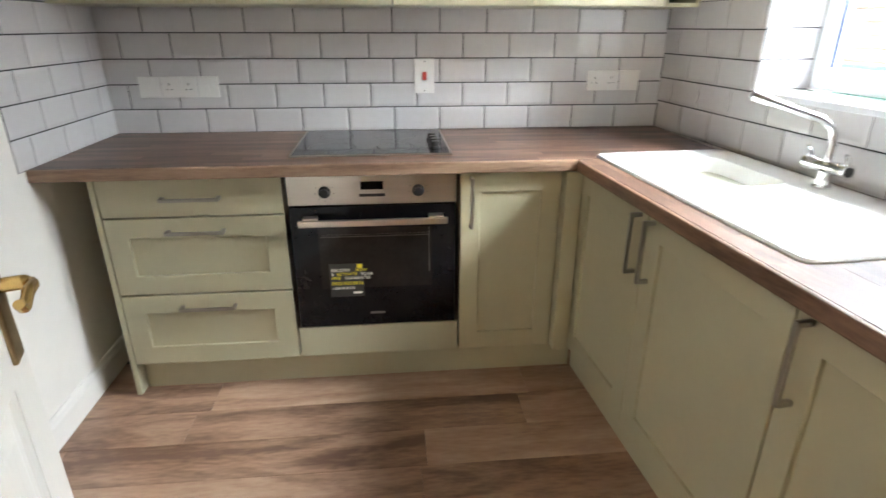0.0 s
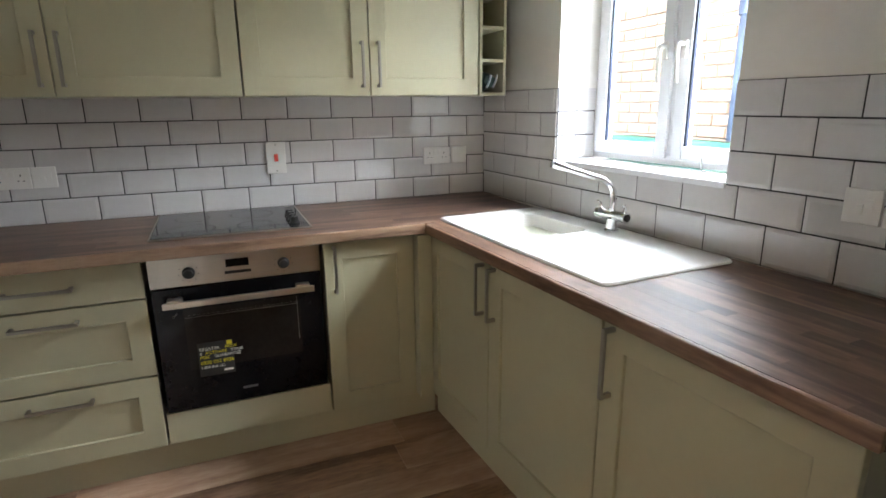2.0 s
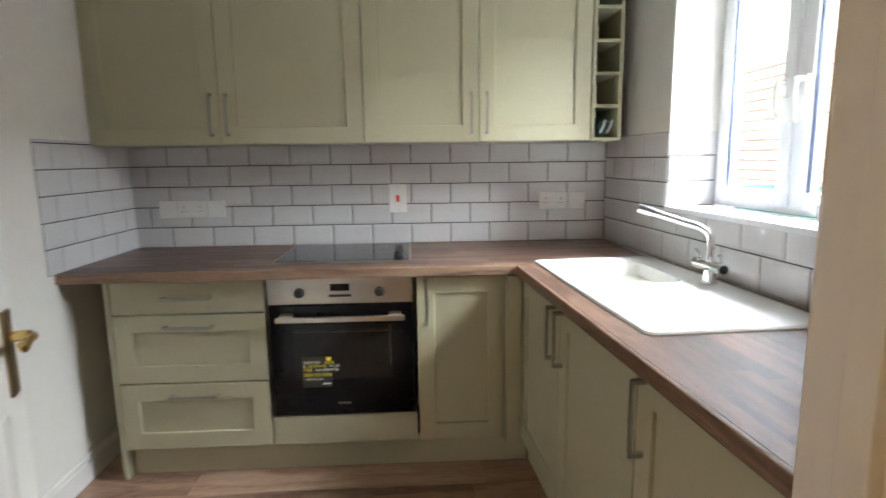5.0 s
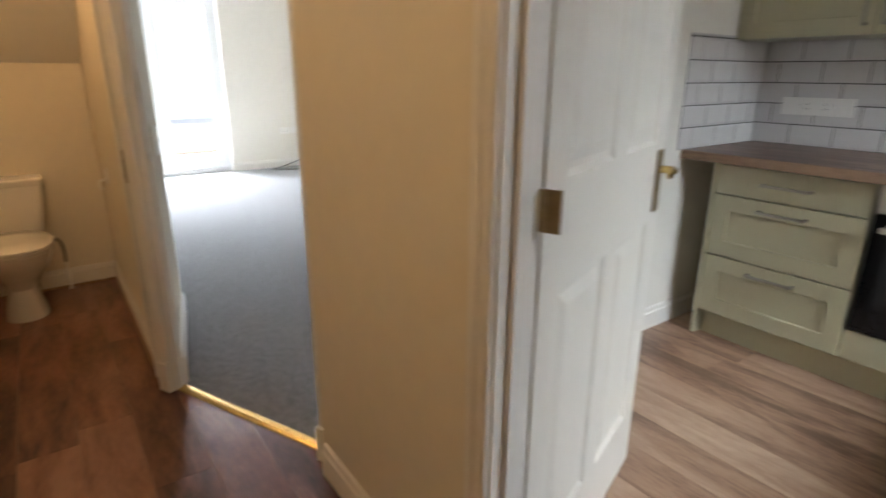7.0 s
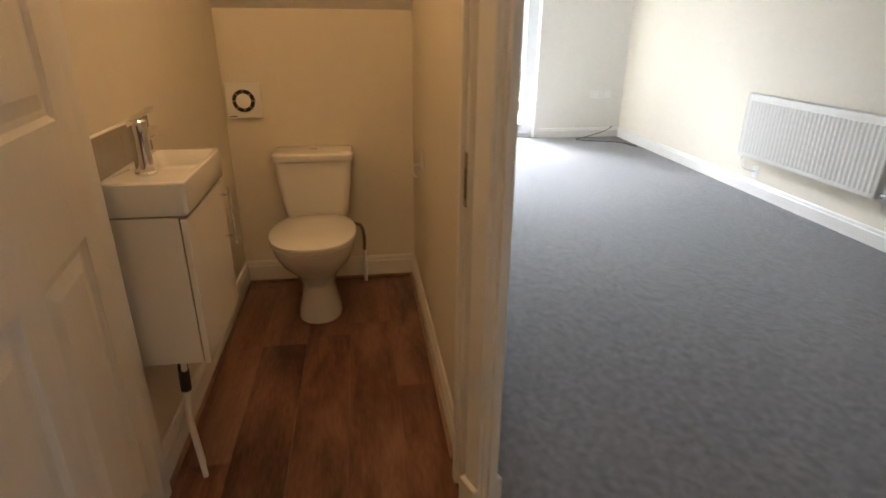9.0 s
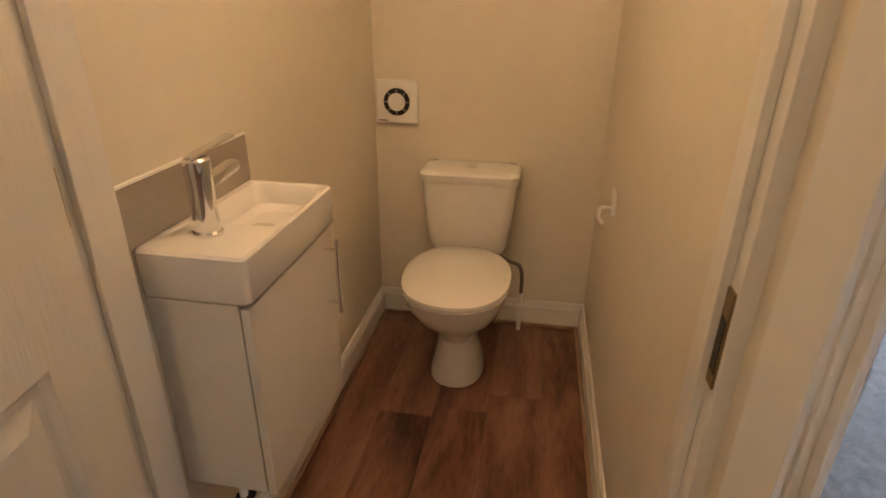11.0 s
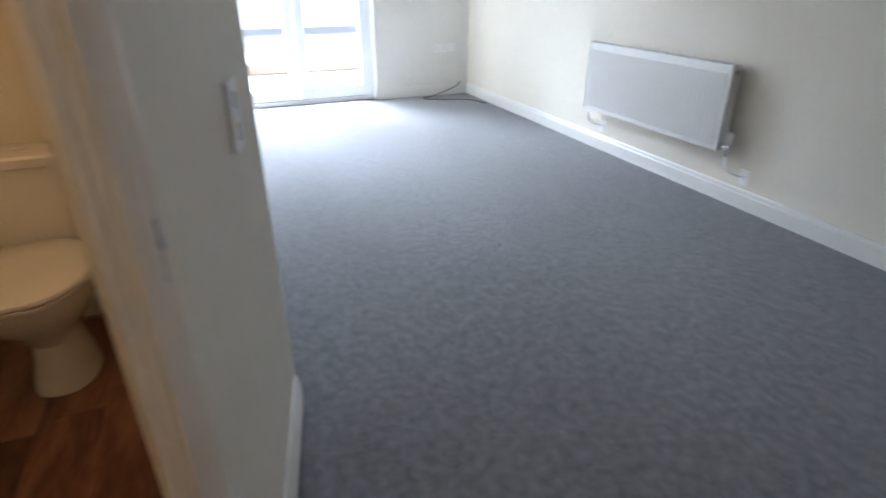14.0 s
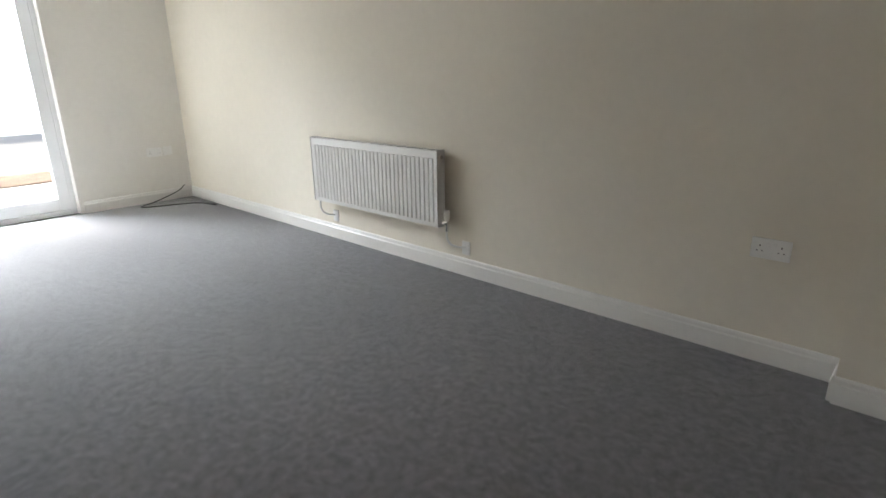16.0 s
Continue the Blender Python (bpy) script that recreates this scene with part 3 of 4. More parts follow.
for a, b, hy in ((FY0 + 0.045, pm - 0.004, pm - 0.05), (pm + 0.004, FY1 - 0.045, pm + 0.05)):
    c, e, t = 0.095, 0.05, FZ - 0.045
    s = Shape()
    s.box(px + 0.005, px + 0.075, a, a + c, e, t, bev=0.006).box(px + 0.005, px + 0.075, b - c, b, e, t, bev=0.006).box(px + 0.005, px + 0.075, a + c, b - c, e, e + 0.11, bev=0.006).box(px + 0.005, px + 0.075, a + c, b - c, t - c, t, bev=0.006)
    leaf = part("door_leaf", s, M_UPVC, po)
    p = part("pane", S(px + 0.03, px + 0.036, a + c - 0.004, b - c + 0.004, e + 0.106, t - c + 0.004), M_GLASS, leaf)
    p.visible_shadow = False
    h = Shape()
    h.box(px + 0.075, px + 0.085, hy - 0.015, hy + 0.015, 0.93, 1.14, bev=0.004)
    dd = -1 if hy < pm else 1
    h.tube([(px + 0.08, hy, 1.07), (px + 0.12, hy, 1.07), (px + 0.125, hy + dd * 0.1, 1.07)], 0.009, 8)
    part("door_handle", h, M_WPLAST, leaf)
structure("patio_door_trim", S(LX - 0.088, LX + 0.003, FY1 - 0.009, FY1 - 0.001, 0.008, FZ - 0.004, bev=0.002), M_GLOSS, "white reveal trim beside the patio doors")

# ---- kitchen units ----
FYP, FXP = 2.09, 0.783   # door faces of the two runs
CT = 0.912


def shaker(parent, w, h, name="door", drawer=False, fr=0.075, hinge=0):
    """Shaker front, x across 0..w, z up 0..h, outer face at y=0 looking to -y."""
    s = Shape()
    if drawer and h < 0.18:
        s.box(0.0023, w - 0.0023, 0, 0.018, 0.0023, h - 0.0023, bev=0.002)
        return part(name, s, M_SAGE, parent)
    f = min(fr, h * 0.28)
    g, e = 0.0023, 0.002
    ring = lambda i_, k_, y: [Vector((i_, y, k_)), Vector((w - i_, y, k_)), Vector((w - i_, y, h - k_)), Vector((i_, y, h - k_))]
    s.rings([ring(g, g, 0.02), ring(g, g, e), ring(g + e, g + e, 0), ring(fr - e, f - e, 0), ring(fr, f, e), ring(fr, f, 0.02), ring(g, g, 0.02)], cap=False)
    bmesh.ops.remove_doubles(s.bm, verts=s.bm.verts[:], dist=0.0001)
    d = part(name, s, M_SAGE, parent)
    p = Shape()
    p.box(fr - 0.003, w - fr + 0.003, 0.011, 0.017, f - 0.003, h - f + 0.003)
    part("panel", p, M_SAGE, d)
    return d


def bar(parent, x, z, length, vertical):
    """Flat-bar D handle standing off the front."""
    s, q = Shape(), length / 2
    if vertical:
        s.box(x - 0.006, x + 0.006, -0.036, -0.027, z - q, z + q, bev=0.002)
        for e in (z - q + 0.006, z + q - 0.006):
            s.box(x - 0.006, x + 0.006, -0.03, 0.001, e - 0.006, e + 0.006, bev=0.0015)
    else:
        s.box(x - q, x + q, -0.036, -0.027, z - 0.006, z + 0.006, bev=0.002)
        for e in (x - q + 0.006, x + q - 0.006):
            s.box(e - 0.006, e + 0.006, -0.03, 0.001, z - 0.006, z + 0.006, bev=0.0015)
    return part("handle", s, M_SATIN, parent, "brushed steel bar handle")


def moved(ob, x, y, z, rz=0):
    ob.matrix_basis = pose(x, y, z, 0, 0, rz)
    return ob


# drawer unit
u = thing("drawer_unit", "sage green three-drawer base unit with steel handles", "kitchen unit", pose(-0.865, FYP, 0))
part("carcass", S(0.002, 0.618, 0.021, 0.57, 0.14, 0.868), M_SAGEIN, u)
part("end_panel", S(-0.02, -0.001, -0.002, 0.58, 0.0, 0.868, bev=0.002), M_SAGE, u)
for z0, z1 in ((0.135, 0.428), (0.431, 0.726), (0.729, 0.864)):
    d = moved(shaker(u, 0.62, z1 - z0, "drawer", True), 0, 0, z0)
    bar(d, 0.31, (z1 - z0) * (0.5 if z1 > 0.8 else 0.83), 0.2, False)
# oven housing and oven
u = thing("oven_housing", "sage green oven housing panel under the oven", "kitchen unit", pose(-0.24, FYP, 0))
part("carcass", S(0.002, 0.616, 0.03, 0.57, 0.14, 0.268), M_SAGEIN, u)
moved(part("filler_panel", S(0.001, 0.617, 0.0, 0.018, 0.0, 0.127, bev=0.002), M_SAGE, u), 0, 0, 0.138)
ov = thing("oven", "built-in electric oven, black glass door and steel panel", "oven", pose(-0.23, FYP, 0.27))
W_ = 0.597
part("body", S(0.01, W_ - 0.01, 0.02, 0.54, 0.005, 0.59), M_PLASTIC, ov)
cp = part("control_panel", S(0, W_, -0.004, 0.02, 0.488, 0.597, bev=0.002), M_STEEL, ov, "brushed steel control panel")
for kx in (0.13, 0.46):
    part("knob", Shape().lathe((kx, -0.004, 0.536), [(0.022, 0), (0.021, -0.008), (0.016, -0.012), (0.0155, -0.026), (0.012, -0.028)], 20, "y"), M_PLASTIC, cp, smooth=True)
    s = Shape()
    for i in range(7):
        a = math.radians(-210 + i * 40)
        s.box(kx + 0.033 * math.cos(a) - 0.0015, kx + 0.033 * math.cos(a) + 0.0015, -0.0046, -0.004, 0.536 + 0.033 * math.sin(a) - 0.0015, 0.536 + 0.033 * math.sin(a) + 0.0015)
    part("dial_marks", s, M_GREYP, cp)
part("display", S(0.256, 0.336, -0.0055, -0.004, 0.542, 0.572, bev=0.0005), M_BLACK, cp)
part("button_strip", S(0.25, 0.342, -0.0055, -0.004, 0.516, 0.527, bev=0.0005), M_PLASTIC, cp)
dr = part("door", S(0.0, W_, -0.004, 0.02, 0.0, 0.482, bev=0.003), M_BLACK, ov, "black glass oven door")
part("window", S(0.095, W_ - 0.09, -0.0048, -0.004, 0.16, 0.40, bev=0.0003), M_WINDOW, dr)
s = Shape()
for i in range(24):
    s.box(0.11 + i * 0.0165, 0.116 + i * 0.0165, -0.0054, -0.0048, 0.374, 0.3755)
s.box(0.1, W_ - 0.095, -0.0052, -0.0048, 0.366, 0.3672).box(W_ - 0.1, W_ - 0.0985, -0.0052, -0.0048, 0.22, 0.395)
part("oven_rack", s, M_GREYP, dr)
s = Shape()
s.box(0.035, W_ - 0.035, -0.052, -0.036, 0.421, 0.443, bev=0.003)
for e in (0.05, W_ - 0.1):
    s.box(e, e + 0.05, -0.04, -0.003, 0.427, 0.449, bev=0.002)
part("door_handle", s, M_STEEL, dr, "brushed steel oven handle")
part("maker_mark", S(0.27, 0.325, -0.0046, -0.004, 0.047, 0.056), M_GREYP, dr)


def words(parent, text, size, material, m, name="lettering"):
    c = bpy.data.curves.new(name, "FONT")
    c.body, c.size, c.extrude = text, size, 0.0002
    tmp = bpy.data.objects.new("tmp", c)
    me = bpy.data.meshes.new_from_object(tmp)
    bpy.data.objects.remove(tmp)
    bpy.data.curves.remove(c)
    me.materials.append(material)
    ob = new(name, me)
    ob.parent = parent
    ob.matrix_basis = m
    return ob


st = thing("sticker", "black guarantee sticker with white and yellow print", "sticker", pose(-0.23 + 0.125, FYP - 0.0051, 0.27 + 0.125))
part("backing", S(0, 0.125, -0.0006, 0, 0, 0.135), M_PLASTIC, st)
for i, bits in enumerate(((("REGISTER ", M_WPLAST), ("NOW", M_YELLOW)), (("& ", M_WPLAST), ("ACTIVATE ", M_YELLOW), ("YOUR", M_WPLAST)), (("FREE ", M_YELLOW), ("GUARANTEE", M_WPLAST)), (("0800 032 8936", M_YELLOW),), (("1 800 818 530", M_WPLAST),))):
    x = 0.006
    sz = (0.0165, 0.0165, 0.0165, 0.0195, 0.0145)[i]
    for txt, mm in bits:
        words(st, txt.strip(), sz, mm, pose(x, -0.001, (0.104, 0.088, 0.072, 0.049, 0.031)[i], 90))
        x += len(txt) * sz * 0.6
part("corner_mark", S(0.103, 0.122, -0.001, -0.0006, 0.117, 0.133), M_YELLOW, st)
part("maker_mark", S(0.085, 0.118, -0.001, -0.0006, 0.012, 0.02), M_WPLAST, st)

# corner door and return run
u = thing("corner_unit", "sage green corner base unit with steel handle", "kitchen unit", pose(0.382, FYP, 0))
part("carcass", S(0.002, 0.40, 0.021, 0.57, 0.14, 0.868), M_SAGEIN, u)
d = moved(shaker(u, 0.375, 0.73), 0, 0, 0.135)
bar(d, 0.04, 0.62, 0.19, True)
part("corner_post", S(0.377, 0.436, -0.045, 0.02, 0.135, 0.866, bev=0.003), M_SAGE, u)


def base_unit(y1, doors, label):
    """Base unit of the return run, facing -x; doors: list of (width, handle side)."""
    wd = sum(q[0] for q in doors)
    u = thing("base_unit", label, "kitchen unit", SKEW @ pose(FXP, y1, 0, 0, 0, -90), "base units of the return run")
    part("carcass", S(0.002, wd - 0.002, 0.021, 0.555, 0.14, 0.868), M_SAGEIN, u)
    x = 0
    for w, side in doors:
        d = moved(shaker(u, w, 0.73), x, 0, 0.135)
        bar(d, 0.038 if side < 0 else w - 0.038, 0.62, 0.19, True)
        x += w
    return u


base_unit(2.125, [(0.49, 1), (0.563, -1)], "sage green double base unit under the sink")
base_unit(1.071, [(0.6, -1)], "sage green single base unit under the worktop")
for a, m in (((-0.86, 0.86, FYP + 0.05, FYP + 0.066), Matrix()), ((FXP + 0.05, FXP + 0.066, 0.47, FYP + 0.08), SKEW)):
    tagged(structure("plinth", S(*a, 0.001, 0.137, bev=0.002), M_SAGE, "sage green kickboard under the base units"), category="plinth").matrix_world = m

# worktop: staves along each run, with a hole for the sink
SX0, SX1, SY0, SY1 = 0.833, 1.348, 1.132, 2.145
wtp = thing("worktop", "walnut-effect block worktop along the hob wall", "worktop")


def staves(parent, material, x0, x1, y0, y1, along, z0, z1):
    """Solid staves of random length laid side by side, each a part."""
    rng = random.Random(int(1000 * (x0 + 3 * y0)) & 65535)
    n = max(1, round(((y1 - y0) if along == "x" else (x1 - x0)) / 0.044))
    for i in range(n):
        a0, a1 = (x0, x1) if along == "x" else (y0, y1)
        b0, b1 = (y0, y1) if along == "x" else (x0, x1)
        q0, q1 = b0 + (b1 - b0) * i / n, b0 + (b1 - b0) * (i + 1) / n
        a = a0 - rng.random() * 0.3
        while a < a1:
            e = a + 0.25 + rng.random() * 0.45
            lo, hi = max(a, a0), min(e, a1)
            if hi - lo > 0.004:
                dz = rng.random() * 0.0002
                part("stave", S(*((lo, hi, q0, q1) if along == "x" else (q0, q1, lo, hi)), z0, z1 + dz), material, parent)
            a = e


FE = 0.747
staves(wtp, M_WORK, WX, EX - 0.001, 2.06, NY - 0.01, "x", 0.8725, CT + 0.0007)
part("front_edge", S(WX, FE + 0.045, 2.045, 2.0605, 0.8715, CT + 0.0010, bev=0.005), M_EDGE, wtp)
wt2 = thing("worktop", "walnut-effect block worktop along the window wall", "worktop", SKEW)
staves(wt2, M_WORKY, FE + 0.015, SX0 + 0.02, 0.44, 2.10, "y", 0.872, CT)
staves(wt2, M_WORKY, SX0 + 0.02, EX - 0.01, 0.44, SY0 + 0.02, "y", 0.872, CT)
staves(wt2, M_WORKY, SX1 - 0.02, EX - 0.01, SY0 + 0.02, 2.10, "y", 0.872, CT)
# shade of this side is in the edge colour
part("return_edge", S(FE, FE + 0.0155, 0.44, 2.085, 0.8715, CT + 0.0005, bev=0.005), M_EDGEY_SHADED, wt2)

# hob
hb = thing("hob", "black glass ceramic hob with steel trim and knobs", "hob", pose(-0.225, 2.165, CT + 0.0006))
s = Shape()
s.box(0, 0.585, 0, 0.007, 0, 0.007, bev=0.002).box(0, 0.585, 0.503, 0.51, 0, 0.007, bev=0.002).box(0, 0.007, 0.007, 0.503, 0, 0.007, bev=0.002).box(0.578, 0.585, 0.007, 0.503, 0, 0.007, bev=0.002)
part("steel_trim", s, M_SATIN, hb)
part("glass_top", S(0.0065, 0.5785, 0.0065, 0.5035, 0.0, 0.0065), M_HOB, hb)
for i, (cx, cy, r) in enumerate(((0.14, 0.14, 0.09), (0.14, 0.37, 0.07), (0.38, 0.14, 0.07), (0.38, 0.37, 0.09))):
    s = Shape()
    s.rings([[Vector((cx + q * math.cos(2 * math.pi * j / 40), cy + q * math.sin(2 * math.pi * j / 40), z)) for j in range(40)] for q, z in ((r, 0.0066), (r, 0.0069), (r - 0.003, 0.0069), (r - 0.003, 0.0066))], cap=False)
    part("heating_ring", s, M_GREYP, hb, smooth=False)
for i in range(4):
    part("knob", Shape().lathe((0.53, 0.1 + i * 0.055, 0.0065), [(0.021, 0), (0.021, 0.006), (0.017, 0.01), (0.016, 0.024), (0.013, 0.027)], 20), M_PLASTIC, hb, smooth=True)

# sink
sk = thing("sink", "white composite sink with drainer and single bowl", "sink", SKEW @ pose(0, 0, CT))
BY0, BY1, BX0, BX1 = 1.66, 2.035, 0.885, 1.24


def rrect(x0, x1, y0, y1, r, z, k=6):
    q = []
    for cx, cy, a0 in ((x1 - r, y1 - r, 0), (x0 + r, y1 - r, 90), (x0 + r, y0 + r, 180), (x1 - r, y0 + r, 270)):
        for i in range(k + 1):
            a = radians(a0 + 90 * i / k)
            q.append(Vector((cx + r * math.cos(a), cy + r * math.sin(a), z)))
    return q


s = Shape()
L = [rrect(SX0, SX1, SY0, SY1, 0.03, -0.002), rrect(SX0, SX1, SY0, SY1, 0.03, 0.004), rrect(SX0 + 0.005, SX1 - 0.005, SY0 + 0.005, SY1 - 0.005, 0.027, 0.009), rrect(SX0 + 0.02, SX1 - 0.02, SY0 + 0.02, SY1 - 0.02, 0.02, 0.009), rrect(BX0, BX1, BY0, BY1, 0.05, 0.006), rrect(BX0 + 0.004, BX1 - 0.004, BY0 + 0.004, BY1 - 0.004, 0.05, -0.004), rrect(BX0 + 0.02, BX1 - 0.02, BY0 + 0.02, BY1 - 0.02, 0.06, -0.15), rrect(BX0 + 0.06, BX1 - 0.06, BY0 + 0.06, BY1 - 0.06, 0.05, -0.175)]
s.rings(L, cap=False)
s.bm.faces.new([s.bm.verts.new(v) for v in L[-1]])
part("basin", s, M_SINK, sk, smooth=True)
for i in range(7):
    x = 0.92 + i * 0.045
    s = Shape()
    s.rings([[Vector((x + a, y, z)) for a, z in ((-0.006, 0.0085), (-0.003, 0.0098), (0.003, 0.0098), (0.006, 0.0085))] for y in (SY0 + 0.06, BY0 - 0.08)])
    part("drainer_ridge", s, M_SINK, sk)
part("waste", Shape().lathe(((BX0 + BX1) / 2, (BY0 + BY1) / 2, -0.1745), [(0.04, 0), (0.04, 0.003), (0.03, 0.004), (0.02, 0.001)], 24), M_CHROME, sk, smooth=True)
# tap
tp = thing("tap", "chrome kitchen mixer tap with swan spout", "tap", SKEW @ pose(1.286, 1.604, CT + 0.0085))
part("base", Shape().lathe((0, 0, 0), [(0.027, 0), (0.027, 0.006), (0.02, 0.012), (0.018, 0.045), (0.02, 0.05)], 24), M_CHROME, tp, smooth=True)
part("body", Shape().tube([(0, -0.075, 0.062), (0, -0.05, 0.062), (0, -0.045, 0.062), (0, 0.045, 0.062), (0, 0.05, 0.062), (0, 0.075, 0.062)], [0.021, 0.021, 0.018, 0.018, 0.021, 0.021], 20), M_CHROME, tp, smooth=True)
for q in (-1, 1):
    part("lever", Shape().tube([(0, q * 0.062, 0.075), (0.0, q * 0.064, 0.095), (-0.012, q * 0.066, 0.108)], [0.007, 0.006, 0.005], 8), M_CHROME, tp, smooth=True)
    part("end_cap", Shape().lathe((0, q * 0.0752, 0.062), [(0.014, 0), (0.014, q * 0.002), (0.01, q * 0.003)], 18, "y"), M_PLASTIC, tp)
sp = smooth_path([(0, 0, 0.06), (0, 0, 0.13), (-0.008, 0.005, 0.165), (-0.035, 0.013, 0.19), (-0.08, 0.028, 0.205), (-0.19, 0.065, 0.243)], 5)
part("spout", Shape().tube(sp, [0.0125] * len(sp), 14), M_CHROME, tp, smooth=True)
part("nozzle", Shape().tube([(-0.175, 0.06, 0.238), (-0.222, 0.076, 0.2535)], 0.0155, 14), M_CHROME, tp, smooth=True)

# wall units
WB, WT, WYF = 1.418, 2.14, 2.385


def wall_unit(x0, doors, label):
    wd = sum(q[0] for q in doors)
    u = thing("wall_unit", label, "kitchen unit", pose(x0, WYF, WB), "wall units over the worktop")
    part("carcass", S(0.001, wd - 0.001, 0.021, NY - WYF - 0.002, 0.0, WT - WB), M_SAGEIN, u)
    x = 0
    for w, side in doors:
        d = moved(shaker(u, w, WT - WB), x, 0, 0)
        bar(d, 0.035 if side < 0 else w - 0.035, 0.128, 0.185, True)
        x += w
    return u


wall_unit(-1.035, [(0.567, 1), (0.629, -1)], "sage green double wall unit with steel handles")
wall_unit(0.163, [(0.517, 1), (0.512, -1)], "sage green double wall unit with steel handles")
u = thing("wine_rack", "sage green narrow open wine rack unit, mostly empty", "wine rack", pose(1.195, WYF, WB))
part("side", S(0, 0.014, -0.003, 0.33, 0, WT - WB, bev=0.001), M_SAGE, u)
part("side", S(0.122, 0.136, -0.003, 0.33, 0, WT - WB, bev=0.001), M_SAGE, u)
part("back", S(0.014, 0.122, 0.31, 0.33, 0, WT - WB), M_SAGEIN, u)
for i in range(6):
    z = 0.0 if i == 0 else 0.005 + i * 0.1425
    part("shelf", S(0.014, 0.122, -0.001, 0.31, min(z, WT - WB - 0.014), min(z, WT - WB - 0.014) + 0.014, bev=0.001), M_SAGE, u)
b = thing("rolled_bag", "dark green crumpled bag with pale stripes in rack", "bag", pose(1.263, WYF + 0.05, WB + 0.015))
s, rng = Shape(), random.Random(4)
lp = []
for i in range(9):
    t_ = i / 8
    lp.append([Vector(((0.047 + 0.006 * rng.random()) * (0.35 + 0.65 * math.sin(math.pi * (0.12 + 0.8 * t_))) * math.cos(a), t_ * 0.2 - 0.03 + 0.01 * rng.random(), 0.05 + 0.048 * (0.35 + 0.65 * math.sin(math.pi * (0.12 + 0.8 * t_))) * math.sin(a) * (0.9 + 0.1 * rng.random()))) for a in [2 * math.pi * j / 14 for j in range(14)]])
part("bundle", s.rings(lp), M_BOTTLE, b, smooth=True)
for a in (-0.02, 0.012):
    part("stripe", Shape().tube(smooth_path([(a, -0.028, 0.02), (a + 0.012, -0.036, 0.05), (a + 0.022, -0.03, 0.078)], 4), 0.005, 6), M_PALE, b)


# ---- sockets and switches ----
def outlet(m, w, kind, label, surround=False):
    """Wall plate: x across, z up, face towards -y, centred on the origin."""
    o = thing("socket" if kind != "cooker" else "cooker_switch", label, "socket" if kind != "cooker" else "switch", m)
    h = 0.086 if kind != "cooker" else 0.146
    part("plate", S(-w / 2, w / 2, -0.011, 0, -h / 2, h / 2, bev=0.003), M_WPLAST, o)
    if kind == "cooker":
        part("rocker", S(-0.009, 0.009, -0.016, -0.0105, -0.017, 0.017, bev=0.002), M_RED, o, "red rocker switch")
        for z in (-0.06, 0.06):
            part("screw", Shape().lathe((0, -0.0112, z), [(0.003, 0), (0.0025, -0.0008)], 8, "y"), M_GREYP, o)
    if kind == "double":
        for c in (-w * 0.27, w * 0.27):
            s = Shape()
            s.box(c - 0.002, c + 0.002, -0.0116, -0.0108, 0.008, 0.017).box(c - 0.0125, c - 0.0065, -0.0116, -0.0108, -0.012, -0.008).box(c + 0.0065, c + 0.0125, -0.0116, -0.0108, -0.012, -0.008)
            part("pin_holes", s, M_GREYP, o)
            part("rocker", S((c * 0.3) - 0.007, (c * 0.3) + 0.007, -0.0145, -0.0105, 0.008, 0.026, bev=0.0015), M_WPLAST, o)
    if kind == "spur":
        part("rocker", S(-0.012, 0.004, -0.0145, -0.0105, -0.02, 0.006, bev=0.0015), M_WPLAST, o)
        part("fuse_holder", S(0.008, 0.026, -0.013, -0.0105, -0.006, 0.02, bev=0.001), M_WPLAST, o)
    return o


TZ = 0.008
outlet(pose(-0.865, NY - TZ, 1.107), 0.086, "spur", "white plastic single switched spur on tiles")
outlet(pose(-0.745, NY - TZ, 1.107), 0.146, "double", "white plastic double socket on white tiles")
outlet(pose(-0.625, NY - TZ, 1.107), 0.086, "spur", "white plastic single switched spur on tiles")
outlet(pose(0.296, NY - TZ, 1.146), 0.088, "cooker", "white cooker switch with red rocker on tiles")
outlet(pose(1.105, NY - TZ, 1.122), 0.146, "double", "white plastic double socket on white tiles")
outlet(pose(1.23, NY - TZ, 1.122), 0.086, "blank", "white plastic blank cover plate on tiles")
outlet(SKEW @ pose(EX - TZ, 0.834, 1.128, 0, 0, -90), 0.086, "spur", "white plastic single switched spur on tiles")
outlet(SKEW @ pose(EX - TZ, 0.711, 1.128, 0, 0, -90), 0.146, "double", "white plastic double socket on white tiles")
outlet(pose(-1.70, LN, 0.505), 0.146, "double", "white plastic double socket above the skirting")
outlet(pose(LX, 2.29, 0.495, 0, 0, 90), 0.146, "double", "white plastic double socket near the room corner")
outlet(pose(LX, 2.42, 0.50, 0, 0, 90), 0.086, "blank", "white aerial outlet plate near the corner")

sw = thing("light_switch", "white plastic twin light switch beside the doorway", "switch", NIB @ pose(0.48, 0, 0.965))
part("plate", S(-0.043, 0.043, -0.011, 0, -0.065, 0.065, bev=0.003), M_WPLAST, sw)
for z in (-0.03, 0.03):
    part("rocker", S(-0.012, 0.012, -0.017, -0.0105, z - 0.016, z + 0.016, bev=0.002), M_WPLAST, sw)

# ---- toilet room ----
v = thing("vanity_unit", "white wall-hung vanity cabinet with one door", "vanity unit", pose(-2.452, CL, 0.395))
part("cabinet", S(0.006, 0.376, 0.001, 0.165, 0, 0.41, bev=0.002), M_VAN, v)
